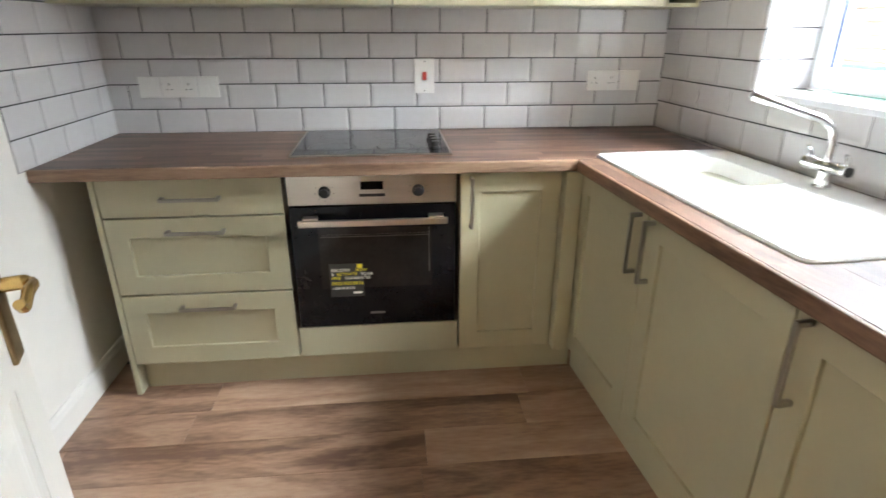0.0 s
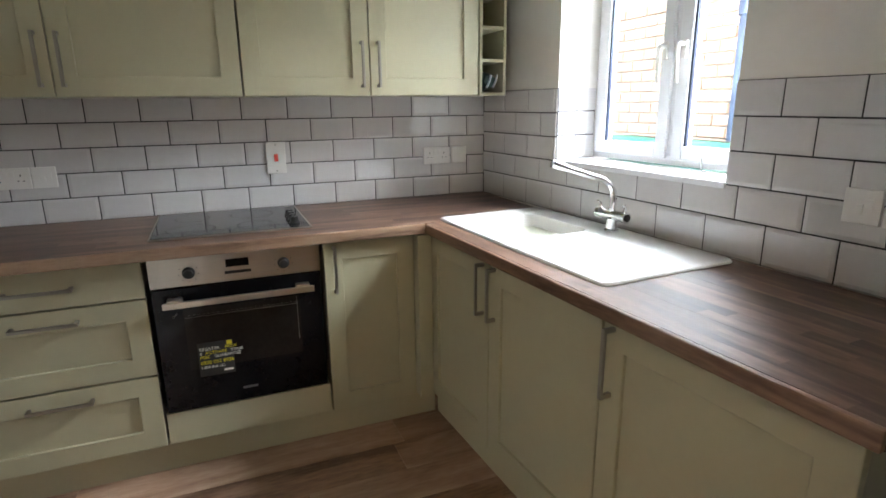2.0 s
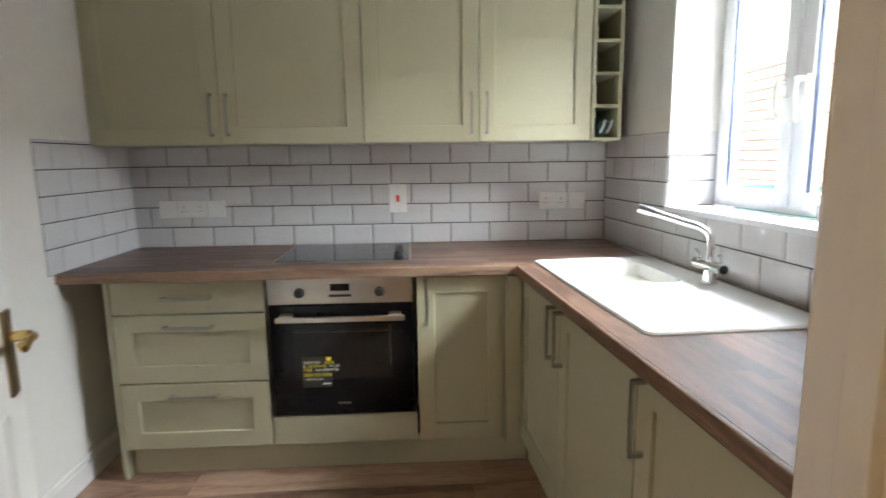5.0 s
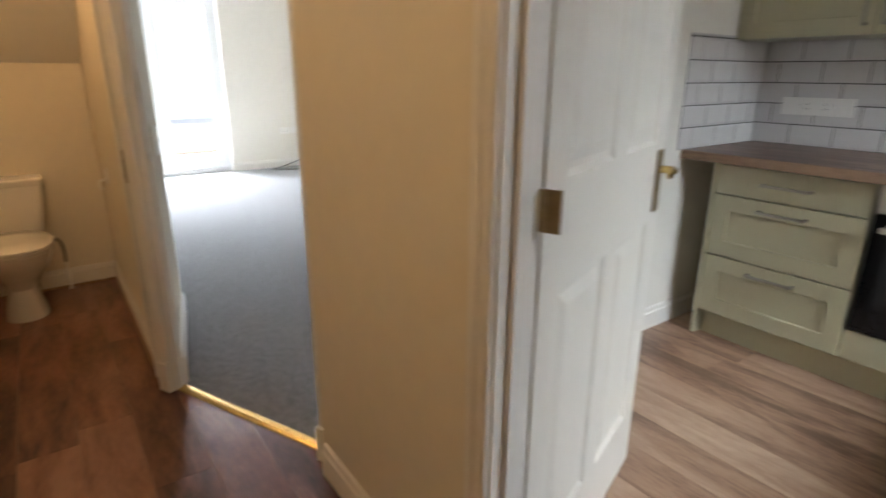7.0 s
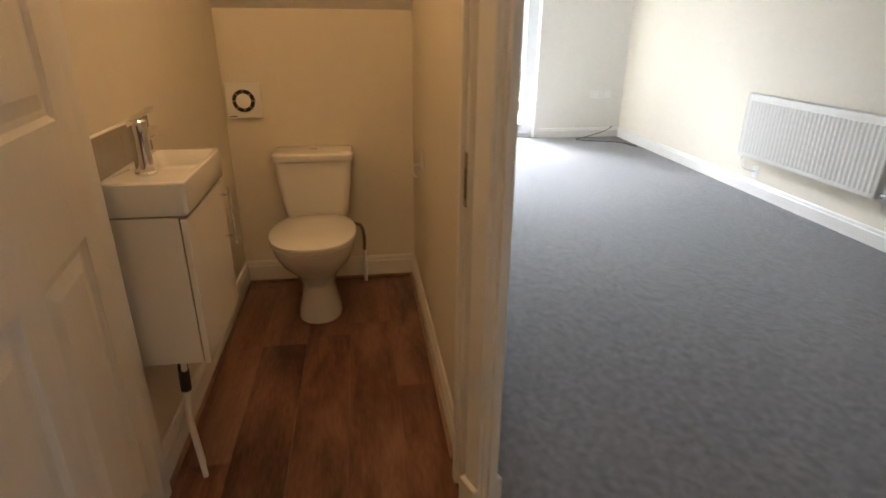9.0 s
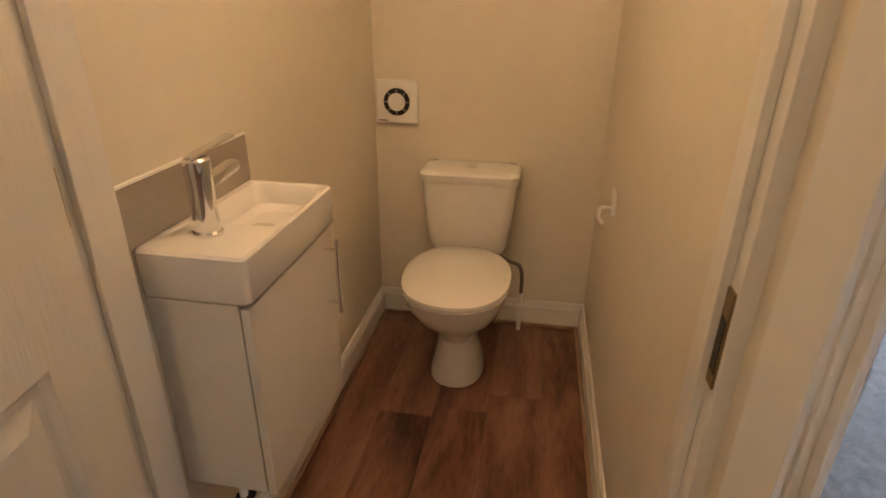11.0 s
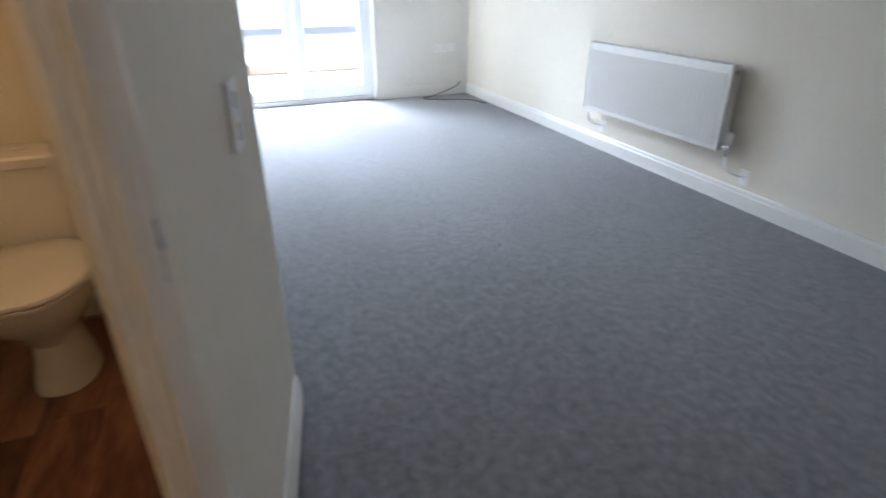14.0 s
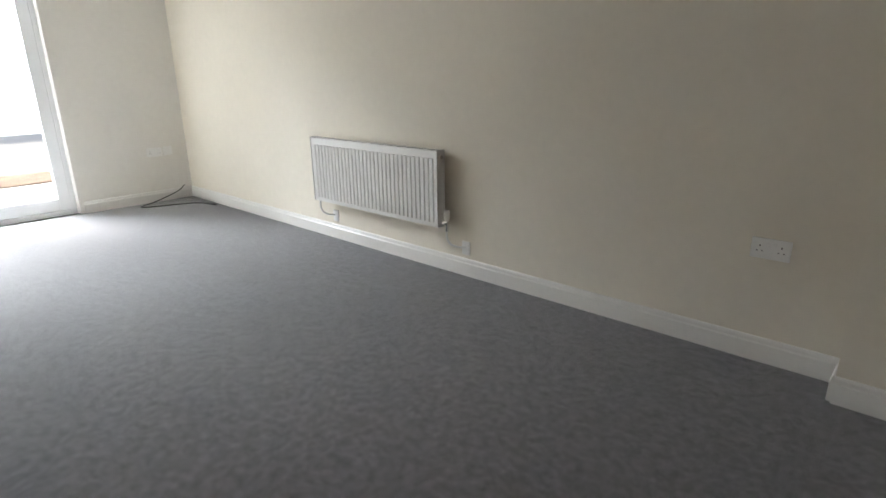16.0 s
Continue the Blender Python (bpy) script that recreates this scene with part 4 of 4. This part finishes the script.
d = part("door", S(0.006, 0.376, 0.168, 0.184, -0.004, 0.405, bev=0.002), M_VAN, v)
h = Shape()
h.tube([(0.05, 0.212, 0.215), (0.05, 0.212, 0.395)], 0.006, 10)
for z in (0.24, 0.37):
    h.tube([(0.05, 0.184, z), (0.05, 0.212, z)], 0.004, 8)
part("handle", h, M_CHROME, d, "chrome bar handle", smooth=True)
bs = thing("basin", "small white ceramic rectangular hand basin", "basin", pose(-2.452, CL, 0.81))
s = Shape()
X0, X1, Y0, Y1 = 0.0, 0.385, 0.001, 0.193
L = [rrect(X0 + 0.004, X1 - 0.004, Y0, Y1 - 0.004, 0.012, 0), rrect(X0, X1, Y0, Y1, 0.012, 0.006), rrect(X0, X1, Y0, Y1, 0.012, 0.08), rrect(X0 + 0.004, X1 - 0.004, Y0 + 0.002, Y1 - 0.004, 0.01, 0.085), rrect(0.012, 0.25, 0.022, 0.182, 0.015, 0.085), rrect(0.016, 0.246, 0.026, 0.179, 0.018, 0.08), rrect(0.024, 0.236, 0.034, 0.172, 0.03, 0.042), rrect(0.06, 0.2, 0.06, 0.145, 0.03, 0.038)]
s.rings(L, cap=False)
s.bm.faces.new([s.bm.verts.new(q) for q in L[-1]])
part("bowl", s, M_CERAM, bs, smooth=True)
part("waste", Shape().lathe((0.165, 0.105, 0.0385), [(0.03, 0), (0.03, 0.004), (0.022, 0.006)], 20), M_COPPER, bs, smooth=True)
t_ = thing("basin_tap", "chrome monobloc basin mixer tap", "tap", pose(-2.452 + 0.3, CL + 0.085, 0.895))
part("body", Shape().lathe((0, 0, 0), [(0.025, 0), (0.025, 0.005), (0.021, 0.009), (0.021, 0.1), (0.022, 0.102), (0.022, 0.128), (0.018, 0.132)], 24), M_CHROME, t_, smooth=True)
part("spout", S(-0.12, 0.0, -0.012, 0.012, 0.07, 0.09, bev=0.006), M_CHROME, t_, smooth=True).matrix_basis = pose(0, 0, 0, 0, 6, 0)
part("lever", S(-0.12, 0.01, -0.009, 0.009, 0.132, 0.139, bev=0.003), M_CHROME, t_, smooth=True).matrix_basis = pose(0, 0, 0, 0, 4, 0)
sp = thing("splashback", "taupe tile splashback with pale trim above basin", "splashback", pose(-2.447, CL, 0.897))
for a in (0.0, 0.203):
    part("tile", S(a, a + 0.2, 0.0005, 0.009, 0, 0.098, bev=0.001), M_BEIGE, sp)
part("trim", S(-0.003, 0.406, 0.0003, 0.0095, 0.0985, 0.103, bev=0.001), M_WPLAST, sp)
pp = thing("basin_pipes", "white waste and supply pipes under the vanity", "pipes", pose(-2.14, CL + 0.09, 0))
for a, b_ in ((-0.0, 0.0), (0.055, 0.02)):
    q = part("pipe", Shape().tube([(a, b_, 0.0), (a + 0.01, b_ - 0.01, 0.2), (a, b_, 0.4)], 0.008, 10), M_WPLAST, pp, smooth=True)
    part("valve", Shape().tube([(a + 0.005, b_ - 0.005, 0.31), (a + 0.003, b_ - 0.003, 0.37)], 0.014, 10), M_PLASTIC, q)

tl = thing("toilet", "white close-coupled ceramic toilet with closed lid", "toilet", pose(CX, -0.666, 0))


def ell(cx, rx, ry, z, k=32, sq=2.3):
    q = []
    for j in range(k):
        a = 2 * math.pi * j / k
        c, s_ = math.cos(a), math.sin(a)
        q.append(Vector((cx + rx * math.copysign(abs(c) ** (2 / sq), c), ry * math.copysign(abs(s_) ** (2 / sq), s_), z)))
    return q


s = Shape()
s.rings([ell(0.345, 0.145, 0.098, 0), ell(0.345, 0.14, 0.094, 0.03), ell(0.335, 0.12, 0.078, 0.10), ell(0.335, 0.115, 0.074, 0.16), ell(0.35, 0.145, 0.10, 0.22), ell(0.385, 0.20, 0.15, 0.29), ell(0.405, 0.225, 0.172, 0.35), ell(0.41, 0.228, 0.176, 0.38), ell(0.41, 0.222, 0.17, 0.386)])
part("pan", s, M_CERAM, tl, smooth=True)
part("pan_shelf", S(0.02, 0.24, -0.11, 0.11, 0.22, 0.385, bev=0.03, seg=4), M_CERAM, tl, smooth=True)
s = Shape()
s.rings([ell(0.42, 0.228, 0.178, 0.386), ell(0.42, 0.231, 0.181, 0.392), ell(0.42, 0.231, 0.181, 0.399), ell(0.42, 0.226, 0.176, 0.402)])
part("seat", s, M_CERAM, tl, smooth=True)
s = Shape()
s.rings([ell(0.42, 0.23, 0.18, 0.4025), ell(0.42, 0.233, 0.183, 0.408), ell(0.42, 0.231, 0.181, 0.418), ell(0.42, 0.21, 0.16, 0.4265), ell(0.42, 0.1, 0.07, 0.43)])
part("lid", s, M_CERAM, tl, smooth=True)
for q in (-0.07, 0.07):
    part("seat_hinge", Shape().tube([(0.205, q - 0.02, 0.405), (0.205, q + 0.02, 0.405)], 0.012, 10), M_CERAM, tl, smooth=True)
s = Shape()
s.rings([rrect(0.012, 0.165, -0.135, 0.135, 0.03, 0.386), rrect(0.006, 0.178, -0.148, 0.148, 0.035, 0.42), rrect(0.004, 0.19, -0.166, 0.166, 0.035, 0.56), rrect(0.004, 0.195, -0.172, 0.172, 0.035, 0.662)])
part("cistern", s, M_CERAM, tl, smooth=True)
s = Shape()
s.rings([rrect(0.002, 0.2, -0.178, 0.178, 0.036, 0.664), rrect(0.001, 0.203, -0.181, 0.181, 0.038, 0.672), rrect(0.001, 0.203, -0.181, 0.181, 0.038, 0.692), rrect(0.008, 0.195, -0.173, 0.173, 0.036, 0.7), rrect(0.03, 0.17, -0.14, 0.14, 0.03, 0.702)])
part("cistern_lid", s, M_CERAM, tl, smooth=True)
part("flush_button", Shape().lathe((0.1, 0, 0.7015), [(0.022, 0), (0.022, 0.003), (0.018, 0.005), (0.004, 0.0055)], 20), M_CHROME, tl, smooth=True)
o = thing("water_supply_pipe", "flexible grey cistern supply hose with white valve", "pipe", pose(CX, -0.666, 0))
part("hose", Shape().tube(smooth_path([(0.12, 0.1, 0.37), (0.13, 0.165, 0.345), (0.11, 0.2, 0.32), (0.08, 0.213, 0.26), (0.06, 0.213, 0.17)], 5), 0.008, 10), M_HOSE, o, smooth=True)
part("riser", Shape().tube([(0.06, 0.213, 0.0), (0.06, 0.213, 0.19)], 0.009, 10), M_WPLAST, o, smooth=True)
part("valve", Shape().tube([(0.06, 0.213, 0.06), (0.06, 0.213, 0.12)], 0.014, 10), M_WPLAST, o, smooth=True)
fn = thing("extractor_fan", "white square extractor fan with round dark grille", "extractor fan", pose(CX, -0.962, 0.912))
part("casing", S(0.0, 0.028, -0.078, 0.078, -0.078, 0.078, bev=0.006), M_WPLAST, fn)
gr = Shape()
gr.lathe((0.0285, 0, 0), [(0.05, -0.004), (0.05, 0.0015), (0.046, 0.002)], 32, "x")
part("grille", gr, M_PLASTIC, fn, "dark round grille")
part("hub", Shape().lathe((0.03, 0, 0), [(0.033, 0), (0.033, 0.003), (0.03, 0.005)], 28, "x"), M_WPLAST, fn, smooth=True)
for i in range(8):
    a = i * 45
    q = part("vane", S(0.029, 0.032, 0.032, 0.048, -0.002, 0.002), M_COPPER, fn)
    q.matrix_basis = Matrix.Rotation(radians(a), 4, "X")
part("mark", S(0.028, 0.0285, -0.07, -0.035, -0.071, -0.067), M_GREYP, fn)
hk = thing("roll_holder", "small white plastic toilet roll holder on wall", "roll holder", pose(-2.98, CR, 0.70))
part("plate", S(-0.02, 0.02, -0.012, 0, -0.02, 0.06, bev=0.004), M_WPLAST, hk)
part("arm", Shape().tube(smooth_path([(0, -0.01, 0.0), (0, -0.04, 0.0), (0.0, -0.045, -0.03), (0, -0.03, -0.05)], 4), 0.007, 8), M_WPLAST, hk, smooth=True)
# timber bead along the toilet room floor edge
for a in ((CX + 0.016, CX + 0.028, CL + 0.016, CR - 0.016), (CX + 0.028, -2.05, CL + 0.016, CL + 0.028), (CX + 0.028, -2.05, CR - 0.028, CR - 0.016)):
    structure("trim", S(*a, 0.001, 0.014, bev=0.003), M_EDGE, "oak-coloured floor bead at the skirting")

# ---- living room ----
RX0, RX1, RZ0, RZ1 = -4.72, -3.46, 0.305, 0.772
rd = thing("radiator", "white ribbed steel panel radiator on wall brackets", "radiator", pose(RX0, LN, RZ0))
W_, H_ = RX1 - RX0, RZ1 - RZ0
s = Shape()
nrib = 32
prof = []
z0, z1 = 0.028, H_ - 0.05
s.box(0, W_, -0.095, -0.085, 0, H_ - 0.004, bev=0.003)
part("panel", s, M_RAD, rd)
pit = (W_ - 0.05) / nrib
for i in range(nrib):
    x = 0.025 + i * pit
    q = Shape()
    q.rings([[Vector((x + a, -0.0952 - b, z)) for a, b in ((0.004, 0), (0.011, 0.006), (pit - 0.011, 0.006), (pit - 0.004, 0))] for z in (z0, z0 + 0.008, z1 - 0.008, z1)])
    part("rib", q, M_RAD, rd)
part("back_panel", S(0.0, W_, -0.045, -0.035, 0, H_ - 0.004, bev=0.003), M_RAD, rd)
for a in (0.0, W_ - 0.003):
    part("side_cover", S(a, a + 0.003, -0.1, -0.03, 0.002, H_ + 0.002), M_RAD, rd)
for i in range(14):
    part("top_slat", S(0.004 + i * (W_ - 0.008) / 14, (i + 0.55) * (W_ - 0.008) / 14, -0.098, -0.032, H_ - 0.004, H_ - 0.001), M_RAD, rd)
part("bleed_plug", Shape().lathe((W_, -0.065, H_ - 0.04), [(0.012, 0), (0.012, 0.006), (0.006, 0.008)], 14, "x"), M_COPPER, rd)
vl = part("valve", Shape().tube([(W_, -0.065, 0.03), (W_ + 0.05, -0.065, 0.03)], 0.012, 12), M_CHROME, rd, smooth=True)
part("valve_head", Shape().lathe((W_ + 0.045, -0.065, 0.045), [(0.014, 0), (0.017, 0.01), (0.018, 0.06), (0.014, 0.066)], 16), M_WPLAST, vl, smooth=True)
part("valve_tail", Shape().tube([(W_ + 0.045, -0.065, 0.04), (W_ + 0.045, -0.065, -0.02)], 0.01, 10), M_CHROME, vl, smooth=True)
for x in (0.02, W_ + 0.045):
    part("feed_pipe", Shape().tube(smooth_path([(x, -0.065, 0.03 if x > 1 else 0.0), (x, -0.065, -0.06), (x + 0.03, -0.06, -0.10), (x + 0.07, -0.03, -0.115), (x + 0.1, 0, -0.115)], 5), 0.006, 10), M_RAD, rd, smooth=True)
    part("pipe_plate", S(x + 0.07, x + 0.13, -0.006, 0, -0.165, -0.08, bev=0.002), M_WPLAST, rd)
for x in (0.2, W_ - 0.2):
    part("bracket", S(x - 0.015, x + 0.015, -0.034, 0, 0.05, H_ - 0.06), M_RAD, rd)

cb = thing("aerial_cable", "thin black aerial cable looped out on the carpet", "cable")
part("wire", Shape().tube(smooth_path([(LX + 0.012, 2.53, 0.135), (LX + 0.05, 2.44, 0.09), (LX + 0.1, 2.2, 0.03), (LX + 0.16, 2.03, 0.013), (LX + 0.25, 2.12, 0.013), (LX + 0.32, 2.3, 0.013), (LX + 0.42, 2.48, 0.013), (LX + 0.62, 2.53, 0.014)], 6), 0.005, 8), M_CABLE, cb, smooth=True)
part("plug", Shape().tube([(LX + 0.6, 2.528, 0.016), (LX + 0.65, 2.533, 0.018)], 0.008, 10), M_PLASTIC, cb)
pl = thing("curtain_pole", "dark wooden curtain pole above the patio doors", "curtain pole")
part("pole", Shape().tube([(LX + 0.09, LS + 0.02, 2.235), (LX + 0.09, 1.72, 2.235)], 0.013, 12), M_POLE, pl, smooth=True)
part("finial", Shape().lathe((LX + 0.09, 1.72, 2.235), [(0.016, 0), (0.02, 0.012), (0.024, 0.03), (0.016, 0.046), (0.004, 0.052)], 14, "y"), M_POLE, pl, smooth=True)
for y in (0.0, 0.8, 1.62):
    part("bracket", S(LX, LX + 0.1, y - 0.008, y + 0.008, 2.21, 2.226, bev=0.002), M_POLE, pl)
lm = thing("pendant_lamp", "dusky pink conical pendant shade hanging from ceiling", "pendant lamp", pose(-4.1, 0.64, CZ))
part("ceiling_rose", Shape().lathe((0, 0, 0), [(0.045, 0), (0.045, -0.012), (0.02, -0.025)], 20), M_WPLAST, lm, smooth=True)
part("flex", Shape().tube([(0, 0, -0.02), (0, 0, -0.36)], 0.004, 8), M_WPLAST, lm)
s = Shape()
s.rings([[Vector((r * math.cos(2 * math.pi * j / 32), r * math.sin(2 * math.pi * j / 32), z)) for j in range(32)] for r, z in ((0.05, -0.36), (0.19, -0.52), (0.186, -0.52), (0.046, -0.36))], cap=False)
part("shade", s, M_SHADE, lm, "pink fabric cone shade", smooth=True)
hl = thing("ceiling_light", "plain white ceiling batten lamp holder", "ceiling light", pose(-0.35, -0.7, CZ))
part("holder", Shape().lathe((0, 0, 0), [(0.05, 0), (0.05, -0.02), (0.022, -0.04), (0.02, -0.08)], 20), M_WPLAST, hl, smooth=True)
for y, x in ((-0.001, -5.9), (-0.001, -4.2), (-0.001, -3.0)):
    outlet(pose(x, LS, 0.48, 0, 0, 180), 0.146, "double", "white plastic double socket above the skirting")

# ---- outside ----
structure("ground", S(-60, 60, -60, 60, -0.42, -0.20), M_SLAB, "pale concrete yard ground outside")
structure("patio", S(-9.6, LX - 0.3, -3, 5, -0.20, -0.06), M_SLAB, "pale concrete patio slab outside the doors")
for i, x in enumerate((-9.75, -9.75)):
    z = -0.2 + i * 0.15
    o = tagged(part("timber_sleeper", S(x, x + 0.14, -4 + i * 0.3, 6 - i * 0.2, z, z + 0.145, bev=0.012), M_SLEEPER), "brown timber sleeper edging the raised garden", "sleeper", "garden sleepers")
structure("raised_garden", S(-16, -9.76, -6, 8, -0.2, 0.08), M_FENCE, "pale gravel bed behind the sleepers")
# added sheet that glows in place of the blown-out outdoors, also lights the room
structure("backdrop", S(-15.9, -15.7, -12, 14, 0.0, 3.0), M_BACKDROP_GLOW, "added glowing sheet standing in for the overexposed view beyond the garden")
bw = tagged(thing("neighbour_wall", "pale red brick wall of the building opposite", "brick wall"), kind="structure")
part("core", S(3.03, 3.25, -1.5, 6.5, -0.2, 3.2), M_MORTAR, bw)
gl = thing("drainpipe", "blue-grey plastic drainpipe on the outside wall", "drainpipe")
part("pipe", Shape().tube([(2.9, 2.42, -0.2), (2.9, 2.42, 3.2)], 0.055, 14), M_PIPE, gl, smooth=True)
for z in (0.6, 1.85, 2.9):
    part("collar", Shape().tube([(2.9, 2.42, z), (2.9, 2.42, z + 0.08)], 0.066, 14), M_PIPE, gl, smooth=True)


def bin_(y, label):
    o = thing("wheelie_bin", label, "bin", pose(2.55, y, -0.2), "bins in the yard")
    s = Shape()
    s.rings([rrect(-0.2, 0.2, -0.22, 0.22, 0.05, 0.06), rrect(-0.26, 0.26, -0.28, 0.28, 0.05, 1.27)])
    part("body", s, M_GREENB, o, smooth=True)
    s = Shape()
    s.rings([rrect(-0.29, 0.29, -0.3, 0.3, 0.06, 1.272), rrect(-0.3, 0.3, -0.31, 0.31, 0.06, 1.305), rrect(-0.2, 0.22, -0.24, 0.24, 0.06, 1.345), rrect(-0.1, 0.12, -0.12, 0.12, 0.05, 1.36)])
    part("lid", s, M_GREENB, o, smooth=True)
    part("grip", S(0.22, 0.32, -0.2, 0.2, 1.31, 1.35, bev=0.012), M_PLASTIC, o)
    for q in (-0.24, 0.24):
        part("wheel", Shape().tube([(0.2, q - 0.03, 0.1), (0.2, q + 0.03, 0.1)], 0.1, 18), M_PLASTIC, o, smooth=True)


bin_(2.5, "dark green plastic wheelie bin with closed lid")
bin_(3.1, "dark green plastic wheelie bin with closed lid")

# ---- tiles, planks and bricks ----
TILES = {}


def tile_mesh(w, h):
    k = (round(w, 3), round(h, 3))
    if k not in TILES:
        s = Shape()
        b, d = 0.010, 0.008
        q = lambda i, y: [Vector((i, y, i)), Vector((w - i, y, i)), Vector((w - i, y, h - i)), Vector((i, y, h - i))]
        if min(w, h) < 0.03:
            b = min(w, h) * 0.2
        s.rings([q(0, 0), q(0, -0.0058), q(b, -d + 0.0004), q(b + 0.001, -d)])
        TILES[k] = mesh_of("tile", s, M_TILE)
    return TILES[k]


def tiling(name, m, length, z0, ztop, phase, label, hole=None, lift=0.0):
    """Brick-bond wall tiles over a dark grout bed; x runs along the wall, face to -y."""
    base = structure(name, S(0, length, -0.0035, -0.0005, z0, ztop) if not hole else S(0, hole[0], -0.0035, -0.0005, z0, ztop).box(hole[1], length, -0.0035, -0.0005, z0, ztop).box(hole[0], hole[1], -0.0035, -0.0005, z0, hole[2]), M_GROUT, label)
    base.matrix_world = m
    P, R, J = 0.2035, 0.1025, 0.0048
    for r in range(6):
        a, b = z0 + J / 2 + (r * R + lift if r else 0), min(z0 + lift + (r + 1) * R - J / 2, ztop)
        if b - a < 0.01:
            continue
        x = phase + (P / 2 if r % 2 else 0) - 6 * P
        while x < length:
            segs = [(max(x + J / 2, 0), min(x + P - J / 2, length))]
            if hole:
                e0, e1 = segs[0]
                if b > hole[2] + 0.02:
                    segs = [(e0, min(e1, hole[0])), (max(e0, hole[1]), e1)]
            for e0, e1 in segs:
                top = b
                if e1 - e0 > 0.008:
                    o = new("tile", tile_mesh(e1 - e0, top - a))
                    o.parent = base
                    o.matrix_basis = pose(e0, 0, a)
            x += P


tiling("wall_tiles_north", pose(WX, NY, 0), EX - WX, CT, 1.428, -0.449 - WX, "white glazed brick-bond wall tiles with dark grout")
tiling("wall_tiles_west", pose(WX, 2.01, 0, 0, 0, 90), NY - 2.01 - 0.009, CT, 1.438, 0.1, "white glazed brick-bond wall tiles with dark grout")
tiling("wall_tiles_east", SKEW @ pose(EX, NY - 0.009, 0, 0, 0, -90), 2.30, CT, 1.442, 0.004, "white glazed brick-bond wall tiles with dark grout", (NY - 0.009 - WY1, NY - 0.009 - WY0, WZ0 - 0.012), 0.0175)
tiling("wall_tiles_reveal", SKEW @ pose(EX, WY1, 0, 0, 0, 0), 0.203, WZ0 + 0.008, 1.443, 0.1, "white glazed tiles lining the window reveal")

flo = structure("floor_planks", S(-3.44, 1.59, HS, 0.182, -0.0058, -0.004), M_GROUT, "dark oak-effect vinyl plank floor")
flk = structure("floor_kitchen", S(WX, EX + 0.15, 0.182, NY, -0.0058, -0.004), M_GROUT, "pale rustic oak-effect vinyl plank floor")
PM = {}
rng = random.Random(11)
PW, PL = 0.178, 1.22
y = HS
while y < 2.2:
    lo, hi = (-3.44, 1.6) if y < 0.15 else (WX, EX + 0.15)
    x = lo - rng.random() * PL
    while x < hi:
        a, b = max(x, lo), min(x + PL, hi)
        if b - a > 0.03:
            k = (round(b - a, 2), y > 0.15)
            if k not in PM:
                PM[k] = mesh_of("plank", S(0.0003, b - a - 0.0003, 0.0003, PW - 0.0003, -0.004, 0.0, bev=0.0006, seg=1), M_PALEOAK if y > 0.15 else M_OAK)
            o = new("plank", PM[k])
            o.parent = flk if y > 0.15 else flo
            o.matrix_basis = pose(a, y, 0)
        x += PL
    y += PW

BM_ = mesh_of("brick", S(-0.02, 0.0, 0.005, 0.22, 0.005, 0.07, bev=0.004, seg=1), M_BRICK)
for r in range(14):
    for i in range(16):
        o = new("brick", BM_)
        o.parent = bw
        o.matrix_basis = pose(3.028, 1.7 + i * 0.225 + (0.1125 if r % 2 else 0), 1.0 + r * 0.075)
